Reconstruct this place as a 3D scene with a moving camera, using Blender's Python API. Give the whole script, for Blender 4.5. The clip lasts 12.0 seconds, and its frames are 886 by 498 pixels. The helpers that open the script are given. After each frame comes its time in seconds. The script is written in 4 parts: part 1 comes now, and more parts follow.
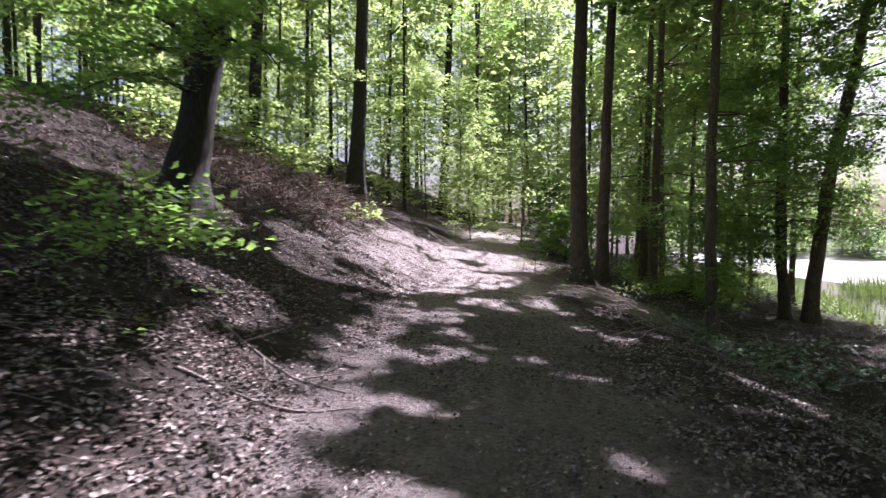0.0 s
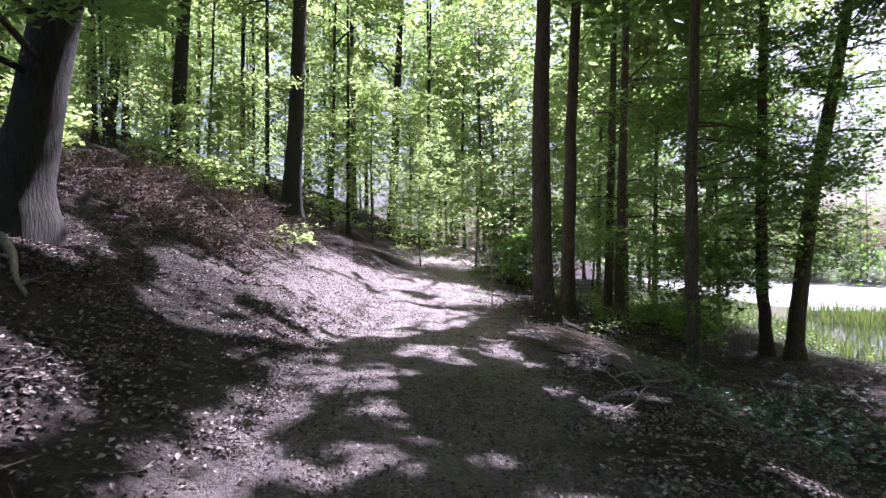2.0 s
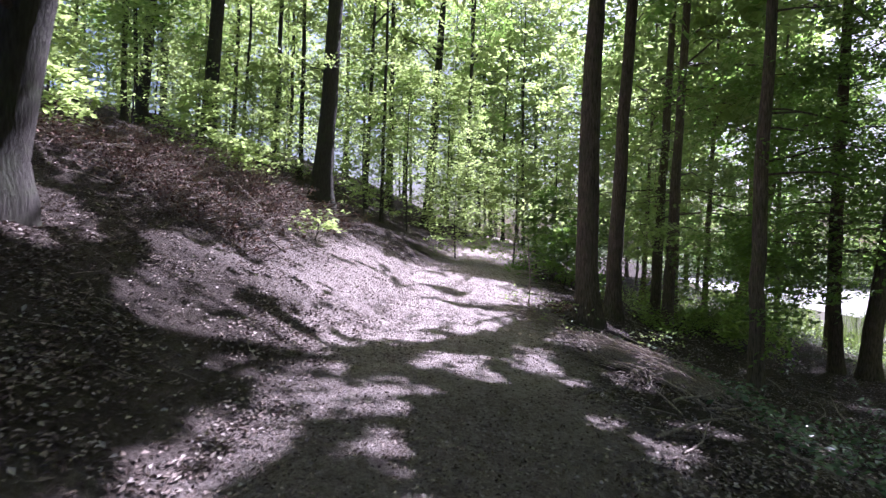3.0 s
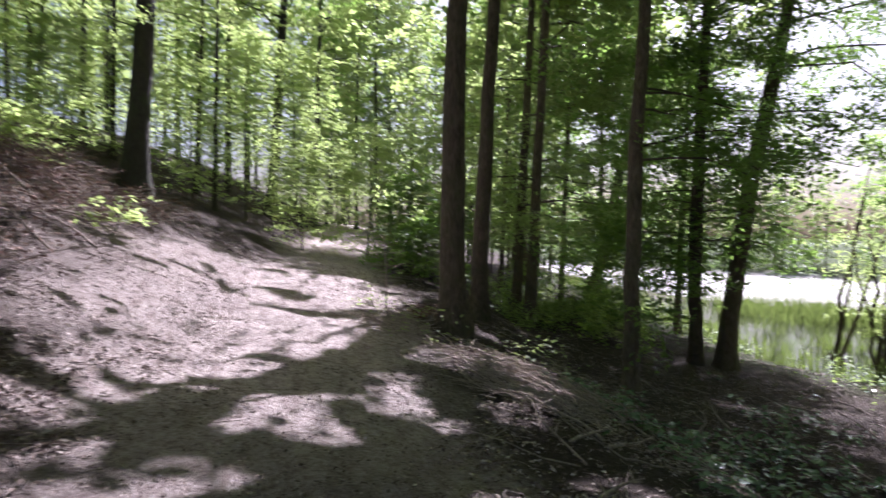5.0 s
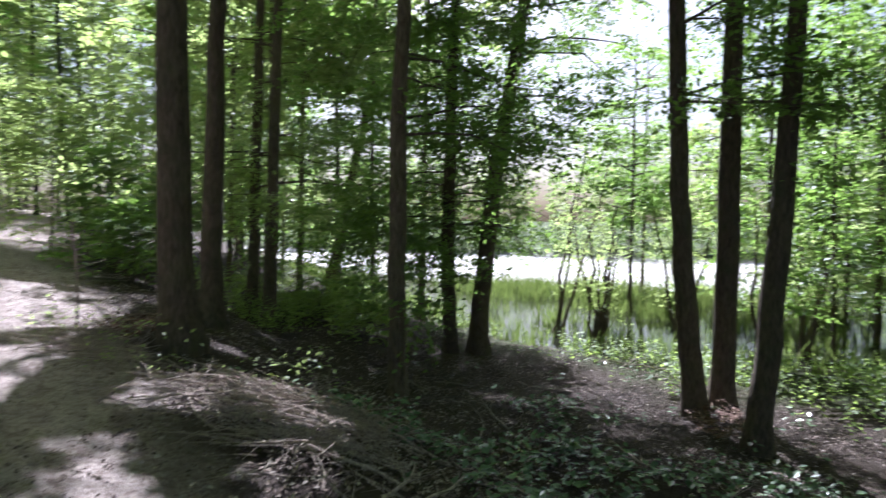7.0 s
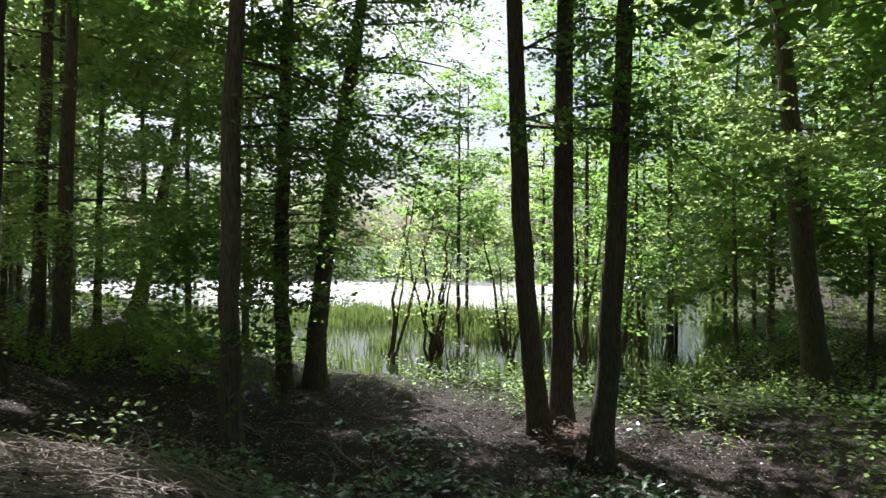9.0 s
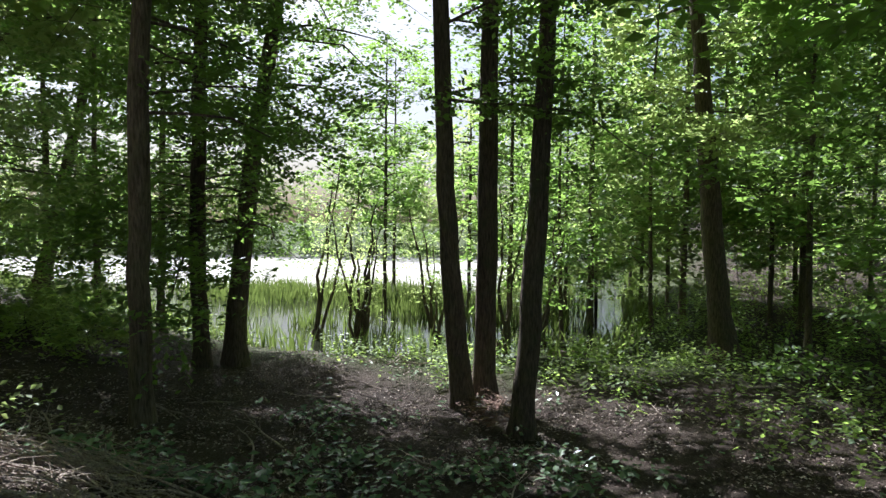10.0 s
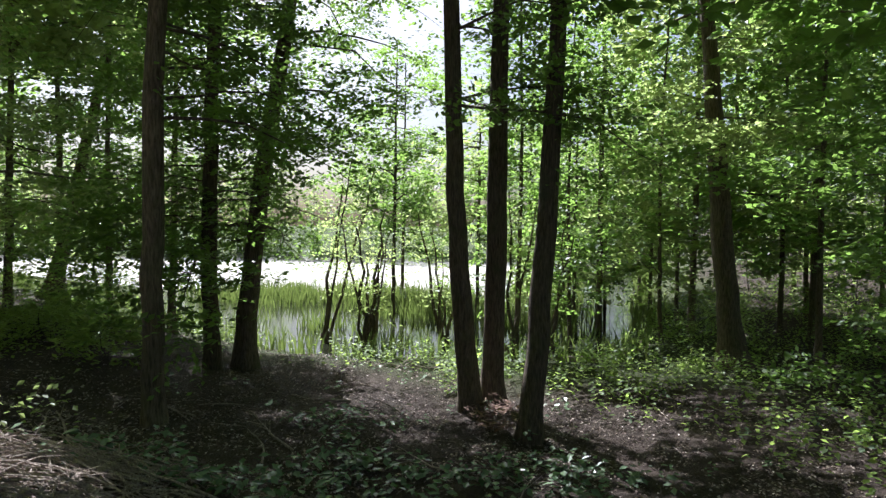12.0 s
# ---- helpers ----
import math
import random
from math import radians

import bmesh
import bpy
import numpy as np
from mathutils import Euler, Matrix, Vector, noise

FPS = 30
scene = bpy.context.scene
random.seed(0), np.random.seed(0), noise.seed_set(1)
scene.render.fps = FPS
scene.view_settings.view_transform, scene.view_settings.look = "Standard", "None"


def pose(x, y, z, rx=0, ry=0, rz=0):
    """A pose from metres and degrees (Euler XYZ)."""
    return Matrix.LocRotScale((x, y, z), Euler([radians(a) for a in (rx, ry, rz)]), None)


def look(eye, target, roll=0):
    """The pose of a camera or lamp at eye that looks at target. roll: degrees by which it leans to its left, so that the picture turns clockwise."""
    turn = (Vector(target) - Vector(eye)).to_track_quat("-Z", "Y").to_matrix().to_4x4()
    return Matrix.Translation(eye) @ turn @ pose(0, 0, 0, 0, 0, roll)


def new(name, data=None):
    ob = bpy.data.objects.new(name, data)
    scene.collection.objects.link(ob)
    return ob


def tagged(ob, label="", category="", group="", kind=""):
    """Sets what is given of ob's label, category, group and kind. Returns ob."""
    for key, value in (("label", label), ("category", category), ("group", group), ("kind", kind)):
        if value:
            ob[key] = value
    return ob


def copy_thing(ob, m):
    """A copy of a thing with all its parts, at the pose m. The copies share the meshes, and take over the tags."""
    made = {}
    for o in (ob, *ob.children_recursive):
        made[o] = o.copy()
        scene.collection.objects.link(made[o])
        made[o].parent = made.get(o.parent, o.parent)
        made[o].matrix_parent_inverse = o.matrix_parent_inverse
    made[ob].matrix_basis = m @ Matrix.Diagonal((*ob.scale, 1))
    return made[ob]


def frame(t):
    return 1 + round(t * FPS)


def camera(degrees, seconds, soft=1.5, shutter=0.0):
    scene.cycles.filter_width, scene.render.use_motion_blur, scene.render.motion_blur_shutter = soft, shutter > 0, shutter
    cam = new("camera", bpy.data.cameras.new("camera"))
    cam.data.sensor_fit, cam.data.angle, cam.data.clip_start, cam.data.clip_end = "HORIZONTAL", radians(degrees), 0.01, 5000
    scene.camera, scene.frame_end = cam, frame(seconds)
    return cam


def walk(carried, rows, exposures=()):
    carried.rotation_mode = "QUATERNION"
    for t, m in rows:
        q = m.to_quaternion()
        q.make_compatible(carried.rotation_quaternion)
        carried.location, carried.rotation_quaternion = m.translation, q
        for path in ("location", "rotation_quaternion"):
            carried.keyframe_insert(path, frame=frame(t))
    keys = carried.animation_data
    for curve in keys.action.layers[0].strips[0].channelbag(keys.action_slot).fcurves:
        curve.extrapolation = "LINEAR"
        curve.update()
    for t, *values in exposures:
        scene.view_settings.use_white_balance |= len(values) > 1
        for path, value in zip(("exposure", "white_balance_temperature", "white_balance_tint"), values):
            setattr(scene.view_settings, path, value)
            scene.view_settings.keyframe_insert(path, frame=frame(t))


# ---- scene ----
cam = camera(70.9, 12.0, soft=1.4, shutter=0.4)
EXPOSURES = [(0.0, 1.75, 5600, 30), (2.5, 1.8, 5300, 34), (5.0, 1.7, 5600, 28), (5.5, 1.7, 5700, 21), (7.0, 1.8, 5400, 18), (9.0, 1.5, 5700, 10), (12.0, 1.5, 5700, 12)]
ROWS = [
    (0.0, -0.059, 0.119, 1.559, 88.466, 0.194, 0.026),
    (0.5, 0.065, 0.790, 1.596, 88.187, -1.823, -2.162),
    (1.0, 0.178, 1.389, 1.634, 91.795, -1.074, -0.379),
    (1.5, 0.201, 2.091, 1.639, 90.166, -2.023, -3.981),
    (2.0, 0.236, 2.594, 1.646, 90.606, 0.206, -4.162),
    (2.5, 0.344, 3.204, 1.685, 89.167, -2.133, -0.143),
    (4.5, 0.615, 5.463, 1.797, 92.362, 0.182, -7.565),
    (5.0, 0.704, 5.900, 1.868, 88.714, -1.180, -13.928),
    (5.5, 0.778, 6.405, 1.861, 88.549, -1.452, -24.719),
    (6.0, 0.865, 6.873, 1.849, 89.384, 0.452, -28.785),
    (6.5, 1.006, 7.350, 1.867, 87.201, -2.268, -28.123),
    (7.0, 1.089, 7.815, 1.872, 87.716, -0.569, -38.844),
    (9.0, 1.239, 8.562, 1.823, 90.125, -0.176, -55.407),
    (9.5, 1.339, 8.616, 1.789, 88.917, -0.149, -58.691),
    (10.0, 1.337, 8.544, 1.794, 88.005, -0.433, -61.992),
    (10.5, 1.299, 8.534, 1.829, 86.766, -1.099, -61.329),
    (11.0, 1.280, 8.503, 1.823, 88.524, -0.865, -61.907),
    (11.5, 1.266, 8.501, 1.800, 88.353, -0.888, -61.550),
    (12.0, 1.280, 8.534, 1.806, 88.376, -0.771, -61.217),
]
walk(cam, [(t, pose(x, y, z, rx, ry, rz)) for t, x, y, z, rx, ry, rz in ROWS], exposures=EXPOSURES)

# ---- world and sun ----
SUN_XY = Vector((0.60, 0.80))          # towards the sun, over the pond
SUN_UP = radians(50)
world = bpy.data.worlds.new("sky")
scene.world = world
world.use_nodes = True
wn = world.node_tree.nodes
sky = wn.new("ShaderNodeTexSky")
sky.sky_type = 'NISHITA'
sky.sun_disc = False
sky.sun_elevation = SUN_UP
sky.sun_rotation = math.atan2(SUN_XY.x, SUN_XY.y)
sky.dust_density = 5.0
world.node_tree.links.new(sky.outputs[0], wn["Background"].inputs[0])
wn["Background"].inputs[1].default_value = 0.05
sun = new("sun", bpy.data.lights.new("sun", 'SUN'))
sun.data.energy, sun.data.angle, sun.data.color = 5.0, radians(0.55), (1.0, 0.965, 0.92)
sun_dir = Vector((SUN_XY.x * math.cos(SUN_UP), SUN_XY.y * math.cos(SUN_UP), math.sin(SUN_UP)))
sun.matrix_world = look((30, 40, 60), Vector((30, 40, 60)) - sun_dir)


# ---- materials ----
def material(name):
    mat = bpy.data.materials.new(name)
    mat.use_nodes = True
    nt = mat.node_tree
    bsdf = nt.nodes["Principled BSDF"]
    return mat, nt, bsdf


def node(nt, kind, **inputs):
    n = nt.nodes.new(kind)
    for key, value in inputs.items():
        n.inputs[key.replace("_", " ")].default_value = value
    return n


def noise_tex(nt, coord, scale, detail=4.0, rough=0.6):
    n = node(nt, "ShaderNodeTexNoise", Scale=scale, Detail=detail, Roughness=rough)
    nt.links.new(coord, n.inputs["Vector"])
    return n.outputs["Fac"]


def ramp(nt, fac, stops):
    r = nt.nodes.new("ShaderNodeValToRGB")
    while len(r.color_ramp.elements) < len(stops):
        r.color_ramp.elements.new(0.5)
    for e, (p, c) in zip(r.color_ramp.elements, stops):
        e.position, e.color = p, (*c, 1)
    nt.links.new(fac, r.inputs[0])
    return r.outputs[0]


def mix(nt, fac, a, b, mode='MIX'):
    m = nt.nodes.new("ShaderNodeMix")
    m.data_type, m.blend_type = 'RGBA', mode
    for sock, v in ((m.inputs[0], fac), (m.inputs[6], a), (m.inputs[7], b)):
        if hasattr(v, "is_linked"):
            nt.links.new(v, sock)
        else:
            sock.default_value = v if not isinstance(v, tuple) else (*v, 1)
    return m.outputs[2]


def bump(nt, bsdf, fac, strength, dist):
    b = node(nt, "ShaderNodeBump", Strength=strength, Distance=dist)
    nt.links.new(fac, b.inputs["Height"])
    nt.links.new(b.outputs[0], bsdf.inputs["Normal"])


def ground_material():
    mat, nt, bsdf = material("forest_soil")
    pos = nt.nodes.new("ShaderNodeNewGeometry").outputs["Position"]
    fine, mid, broad = noise_tex(nt, pos, 38, 5, 0.7), noise_tex(nt, pos, 7, 5), noise_tex(nt, pos, 0.9, 3)
    litter = mix(nt, mid, ramp(nt, fine, [(0.3, (0.022, 0.015, 0.012)), (0.55, (0.075, 0.053, 0.042)), (0.75, (0.24, 0.185, 0.155))]),
                 ramp(nt, broad, [(0.35, (0.03, 0.022, 0.017)), (0.7, (0.10, 0.075, 0.06))]))
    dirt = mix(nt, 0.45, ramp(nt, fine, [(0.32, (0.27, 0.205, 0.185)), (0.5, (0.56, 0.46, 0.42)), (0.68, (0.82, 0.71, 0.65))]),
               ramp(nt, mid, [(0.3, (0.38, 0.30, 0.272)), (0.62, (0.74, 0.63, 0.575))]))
    flat = mix(nt, 0.5, ramp(nt, mid, [(0.35, (0.50, 0.46, 0.43)), (0.65, (0.70, 0.66, 0.63))]),
               ramp(nt, noise_tex(nt, pos, 0.25, 4), [(0.4, (0.36, 0.36, 0.26)), (0.55, (0.66, 0.62, 0.58))]))
    green = ramp(nt, fine, [(0.35, (0.03, 0.045, 0.014)), (0.65, (0.08, 0.10, 0.03))])
    scuff = noise_tex(nt, pos, 17, 6, 0.75)
    mp = node(nt, "ShaderNodeMapping", Scale=(2.2, 0.5, 1.0), Rotation=(0, 0, 0.5))
    nt.links.new(pos, mp.inputs[0])
    streak = noise_tex(nt, mp.outputs[0], 2.6, 6, 0.7)
    dirt = mix(nt, 1.0, dirt, ramp(nt, scuff, [(0.36, (0.52, 0.47, 0.45)), (0.54, (1.0, 1.0, 1.0))]), 'MULTIPLY')
    dirt = mix(nt, 0.9, dirt, ramp(nt, streak, [(0.36, (0.72, 0.68, 0.67)), (0.5, (1.08, 1.08, 1.08))]), 'MULTIPLY')
    masks = {}
    for key in ("bare", "pale", "green"):
        a = nt.nodes.new("ShaderNodeAttribute")
        a.attribute_name = key
        masks[key] = a.outputs["Fac"]
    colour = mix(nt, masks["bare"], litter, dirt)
    colour = mix(nt, masks["green"], colour, green)
    colour = mix(nt, masks["pale"], colour, flat)
    nt.links.new(colour, bsdf.inputs["Base Color"])
    bsdf.inputs["Roughness"].default_value = 0.95
    bsdf.inputs["Specular IOR Level"].default_value = 0.2
    add = node(nt, "ShaderNodeMath")
    nt.links.new(fine, add.inputs[0])
    nt.links.new(scuff, add.inputs[1])
    bump(nt, bsdf, add.outputs[0], 1.0, 0.09)
    return mat


def bark_material(name, dark, light, moss):
    mat, nt, bsdf = material(name)
    co = nt.nodes.new("ShaderNodeTexCoord").outputs["Object"]
    mp = node(nt, "ShaderNodeMapping", Scale=(1.0, 1.0, 0.16))
    nt.links.new(co, mp.inputs[0])
    grain = noise_tex(nt, mp.outputs[0], 34, 6, 0.65)
    patch = noise_tex(nt, co, 2.2, 4)
    info = nt.nodes.new("ShaderNodeObjectInfo").outputs["Random"]
    colour = ramp(nt, grain, [(0.32, dark), (0.68, light)])
    colour = mix(nt, ramp(nt, patch, [(0.5, (0, 0, 0)), (0.72, (0.75, 0.75, 0.75))]), colour, moss)
    hue = node(nt, "ShaderNodeHueSaturation")
    m = node(nt, "ShaderNodeMapRange")
    m.inputs[3].default_value, m.inputs[4].default_value = 0.75, 1.25
    nt.links.new(info, m.inputs[0])
    nt.links.new(m.outputs[0], hue.inputs["Value"])
    nt.links.new(colour, hue.inputs["Color"])
    nt.links.new(hue.outputs[0], bsdf.inputs["Base Color"])
    bsdf.inputs["Roughness"].default_value = 0.9
    bsdf.inputs["Specular IOR Level"].default_value = 0.25
    bump(nt, bsdf, grain, 0.9, 0.035)
    return mat


def leaf_material(name, low, high, through_light, share=0.5, gloss=0.45):
    """Thin leaves: a reflecting and a light-passing half, varied from leaf to leaf."""
    mat, nt, bsdf = material(name)
    isl = nt.nodes.new("ShaderNodeNewGeometry").outputs["Random Per Island"]
    colour = ramp(nt, isl, [(0.0, low), (1.0, high)])
    nt.links.new(colour, bsdf.inputs["Base Color"])
    bsdf.inputs["Roughness"].default_value = gloss
    bsdf.inputs["Specular IOR Level"].default_value = 0.35
    back = nt.nodes.new("ShaderNodeBsdfTranslucent")
    nt.links.new(mix(nt, 0.65, colour, through_light), back.inputs[0])
    ms = nt.nodes.new("ShaderNodeMixShader")
    ms.inputs[0].default_value = share
    nt.links.new(bsdf.outputs[0], ms.inputs[1])
    nt.links.new(back.outputs[0], ms.inputs[2])
    nt.links.new(ms.outputs[0], nt.nodes["Material Output"].inputs[0])
    return mat


def plain_leaf_material(name, stops, rough=0.8):
    mat, nt, bsdf = material(name)
    isl = nt.nodes.new("ShaderNodeNewGeometry").outputs["Random Per Island"]
    nt.links.new(ramp(nt, isl, stops), bsdf.inputs["Base Color"])
    bsdf.inputs["Roughness"].default_value = rough
    bsdf.inputs["Specular IOR Level"].default_value = 0.3
    return mat


def water_material():
    mat, nt, bsdf = material("pond_water")
    pos = nt.nodes.new("ShaderNodeNewGeometry").outputs["Position"]
    bsdf.inputs["Base Color"].default_value = (0.018, 0.02, 0.012, 1)
    bsdf.inputs["Roughness"].default_value = 0.03
    bsdf.inputs["IOR"].default_value = 1.333
    bump(nt, bsdf, noise_tex(nt, pos, 5.0, 3), 0.08, 0.02)
    return mat


SOIL = ground_material()
BARK = bark_material("alder_bark", (0.04, 0.03, 0.023), (0.19, 0.143, 0.11), (0.085, 0.085, 0.05))
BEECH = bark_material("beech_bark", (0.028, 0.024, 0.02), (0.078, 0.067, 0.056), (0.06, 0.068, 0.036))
TWIG = bark_material("dead_wood", (0.12, 0.088, 0.07), (0.44, 0.36, 0.31), (0.20, 0.155, 0.13))
# The brighter leaf also stands for sun on foliage, the darker one for shade.
LEAF_FRESH_LIT = leaf_material("fresh_or_sunlit_leaf", (0.075, 0.115, 0.02), (0.14, 0.18, 0.045), (0.76, 0.92, 0.32), 0.58)
LEAF_DEEP_SHADE = leaf_material("alder_or_shaded_leaf", (0.035, 0.07, 0.018), (0.085, 0.125, 0.03), (0.46, 0.72, 0.14), 0.5)
LEAF_HERB = leaf_material("herb_leaf", (0.06, 0.105, 0.022), (0.14, 0.20, 0.05), (0.68, 0.90, 0.20), 0.54)
LEAF_BRAMBLE = leaf_material("bramble_leaf", (0.07, 0.11, 0.065), (0.20, 0.25, 0.165), (0.20, 0.34, 0.09), 0.22, 0.24)
LITTER = plain_leaf_material("dry_leaf", [(0.0, (0.05, 0.031, 0.024)), (0.5, (0.15, 0.108, 0.09)), (0.75, (0.28, 0.215, 0.18)), (1.0, (0.44, 0.375, 0.335))])
RUSTY = plain_leaf_material("withered_leaf", [(0.0, (0.06, 0.03, 0.022)), (0.6, (0.16, 0.085, 0.06)), (1.0, (0.30, 0.20, 0.15))])
CRUMB = plain_leaf_material("earth_crumb", [(0.0, (0.14, 0.105, 0.10)), (1.0, (0.46, 0.375, 0.37))], 0.95)
REED = leaf_material("reed_blade", (0.045, 0.075, 0.015), (0.13, 0.145, 0.045), (0.28, 0.38, 0.09), 0.35)
WATER = water_material()


# ---- mesh helpers ----
rng = np.random.default_rng(7)


def unit(v):
    return v / np.maximum(np.linalg.norm(v, axis=-1, keepdims=True), 1e-9)


def mesh_data(name, verts, faces, mat, smooth=False):
    """A mesh from an array of points and an array of triangles or quads."""
    verts, faces = np.asarray(verts, np.float32), np.asarray(faces, np.int32)
    me = bpy.data.meshes.new(name)
    k = faces.shape[1]
    me.vertices.add(len(verts))
    me.vertices.foreach_set("co", verts.ravel())
    me.loops.add(faces.size)
    me.loops.foreach_set("vertex_index", faces.ravel())
    me.polygons.add(len(faces))
    me.polygons.foreach_set("loop_start", np.arange(0, faces.size, k, dtype=np.int32))
    me.polygons.foreach_set("use_smooth", np.full(len(faces), smooth))
    me.update(calc_edges=True)
    me.materials.append(mat)
    return me


def part(name, me, parent=None, label=""):
    ob = new(name, me)
    ob.parent = parent
    return tagged(ob, label) if label else ob


def lattice(ix, iy, seed):
    v = np.sin(ix * 127.1 + iy * 311.7 + seed * 74.7) * 43758.5453
    return v - np.floor(v)


def vnoise(x, y, seed=0):
    """Smooth value noise on the plan, 0 to 1."""
    x, y = np.asarray(x, float), np.asarray(y, float)
    ix, iy = np.floor(x), np.floor(y)
    fx, fy = x - ix, y - iy
    fx, fy = fx * fx * (3 - 2 * fx), fy * fy * (3 - 2 * fy)
    a, b = lattice(ix, iy, seed), lattice(ix + 1, iy, seed)
    c, d = lattice(ix, iy + 1, seed), lattice(ix + 1, iy + 1, seed)
    return (a + (b - a) * fx) * (1 - fy) + (c + (d - c) * fx) * fy


def step(a, b, v):
    t = np.clip((v - a) / (b - a), 0, 1)
    return t * t * (3 - 2 * t)


# ---- the lie of the land ----
WATER_Z = -1.95


def path_x(y):
    return np.interp(y, [-30, 0, 6, 12, 20, 30, 40, 60, 100], [-1.0, 0.2, 0.35, 0.75, 1.4, 2.5, 3.9, 5.5, 6.0])


def path_z(y):
    return np.interp(y, [-40, 0, 6, 12, 16, 21, 25, 32, 40, 60, 120], [-0.5, 0.0, 0.12, 0.24, 0.42, 0.84, 0.84, 1.2, 1.75, 2.6, 4.0])


def shore(x, y):
    """Metres beyond the near edge of the pond (on land: negative)."""
    a = (x - 16.7) * 0.879 + (y - 16.9) * 0.477
    b = x - 16.0 - 0.25 * (y - 25.0)
    c = y - 9.0 - 0.17 * x
    return np.minimum(np.minimum(a, b), c) + 1.2 * (vnoise(x * 0.35, y * 0.35, 5) - 0.5)


def pale_flat(x, y):
    """Metres inside the pale flat, raised just above the water, in the pond's middle."""
    a = (x - 16.7) * 0.879 + (y - 16.9) * 0.477
    edge = np.minimum(np.minimum(a - 19.3, x - 23.0 - 0.12 * (y - 25.0)), y - 15.0 - 0.2 * x)
    return edge + 3.0 * (vnoise(x * 0.3, y * 0.3, 7) - 0.5) + 1.2 * (vnoise(x * 0.9, y * 0.9, 8) - 0.5)


def far_shore(x, y):
    """Metres beyond the pond's far edge."""
    return (x - 16.7) * 0.879 + (y - 16.9) * 0.477 - 54 + 5 * (vnoise(x * 0.05, y * 0.05, 6) - 0.5)


def height(x, y):
    x, y = np.asarray(x, float), np.asarray(y, float)
    u = x - path_x(y)
    z0 = path_z(y)
    left = np.maximum(0, -u - 1.55)
    bank = 0.455 * left - 0.14 * np.maximum(0, left - 9) - 0.16 * np.maximum(0, left - 17)
    z = z0 - 0.12 * np.clip(u, -1.6, 1.9) + np.minimum(bank, 16)
    sd = shore(x, y)
    right = np.interp(u, [1.9, 3.0, 5.4, 10.0, 14.0, 25.0, 40.0, 90.0], [0.0, -0.18, -1.05, -1.45, -1.55, -1.3, -0.6, 3.0])
    z = z + right * np.where(u > 1.9, 1 + 0.4 * np.clip(z0 - 0.3, 0, 3), 1)
    low = np.interp(sd, [-6, -0.6, 0.4, 3], [-1.6, -1.8, -2.0, -2.2])
    low = low + 0.32 * step(-2.0, 1.0, pale_flat(x, y)) * step(1, 3, sd)
    low = low + np.interp(far_shore(x, y), [0, 4, 12, 40, 150], [0, 0.4, 0.8, 1.6, 5.0])
    z = np.where(sd > -4, z + (low - z) * step(-4, -0.6, sd), z)
    rough = 0.10 * (vnoise(x * 0.7, y * 0.7, 1) - 0.5) + 0.05 * (vnoise(x * 2.1, y * 2.1, 2) - 0.5) + 0.03 * (vnoise(x * 6, y * 6, 3) - 0.5)
    rough = rough + 0.5 * (vnoise(x * 0.15, y * 0.15, 4) - 0.5) * step(4, 12, np.abs(u))
    # ripples of washed-out earth across the sunny stretch of the path
    wash = np.exp(-((u + 0.2) / 1.7) ** 2) * step(12.5, 15, y) * (1 - step(21, 24, y))
    rough = rough + wash * (0.06 * np.sin(3.4 * y + 1.4 * u + 5 * vnoise(x * 0.8, y * 0.8, 9)) + 0.09 * (vnoise(x * 2.2, y * 4.0, 10) - 0.5))
    calm = np.where(sd > -1, 0.3, 1.0)
    return z + rough * calm


def axis(fine_a, fine_b, fine, far_a, far_b, growth=1.12):
    pts = list(np.arange(fine_a, fine_b, fine))
    s = fine
    while pts[-1] < far_b:
        s *= growth
        pts.append(pts[-1] + s)
    s = fine
    while pts[0] > far_a:
        s *= growth
        pts.insert(0, pts[0] - s)
    return np.array(pts)


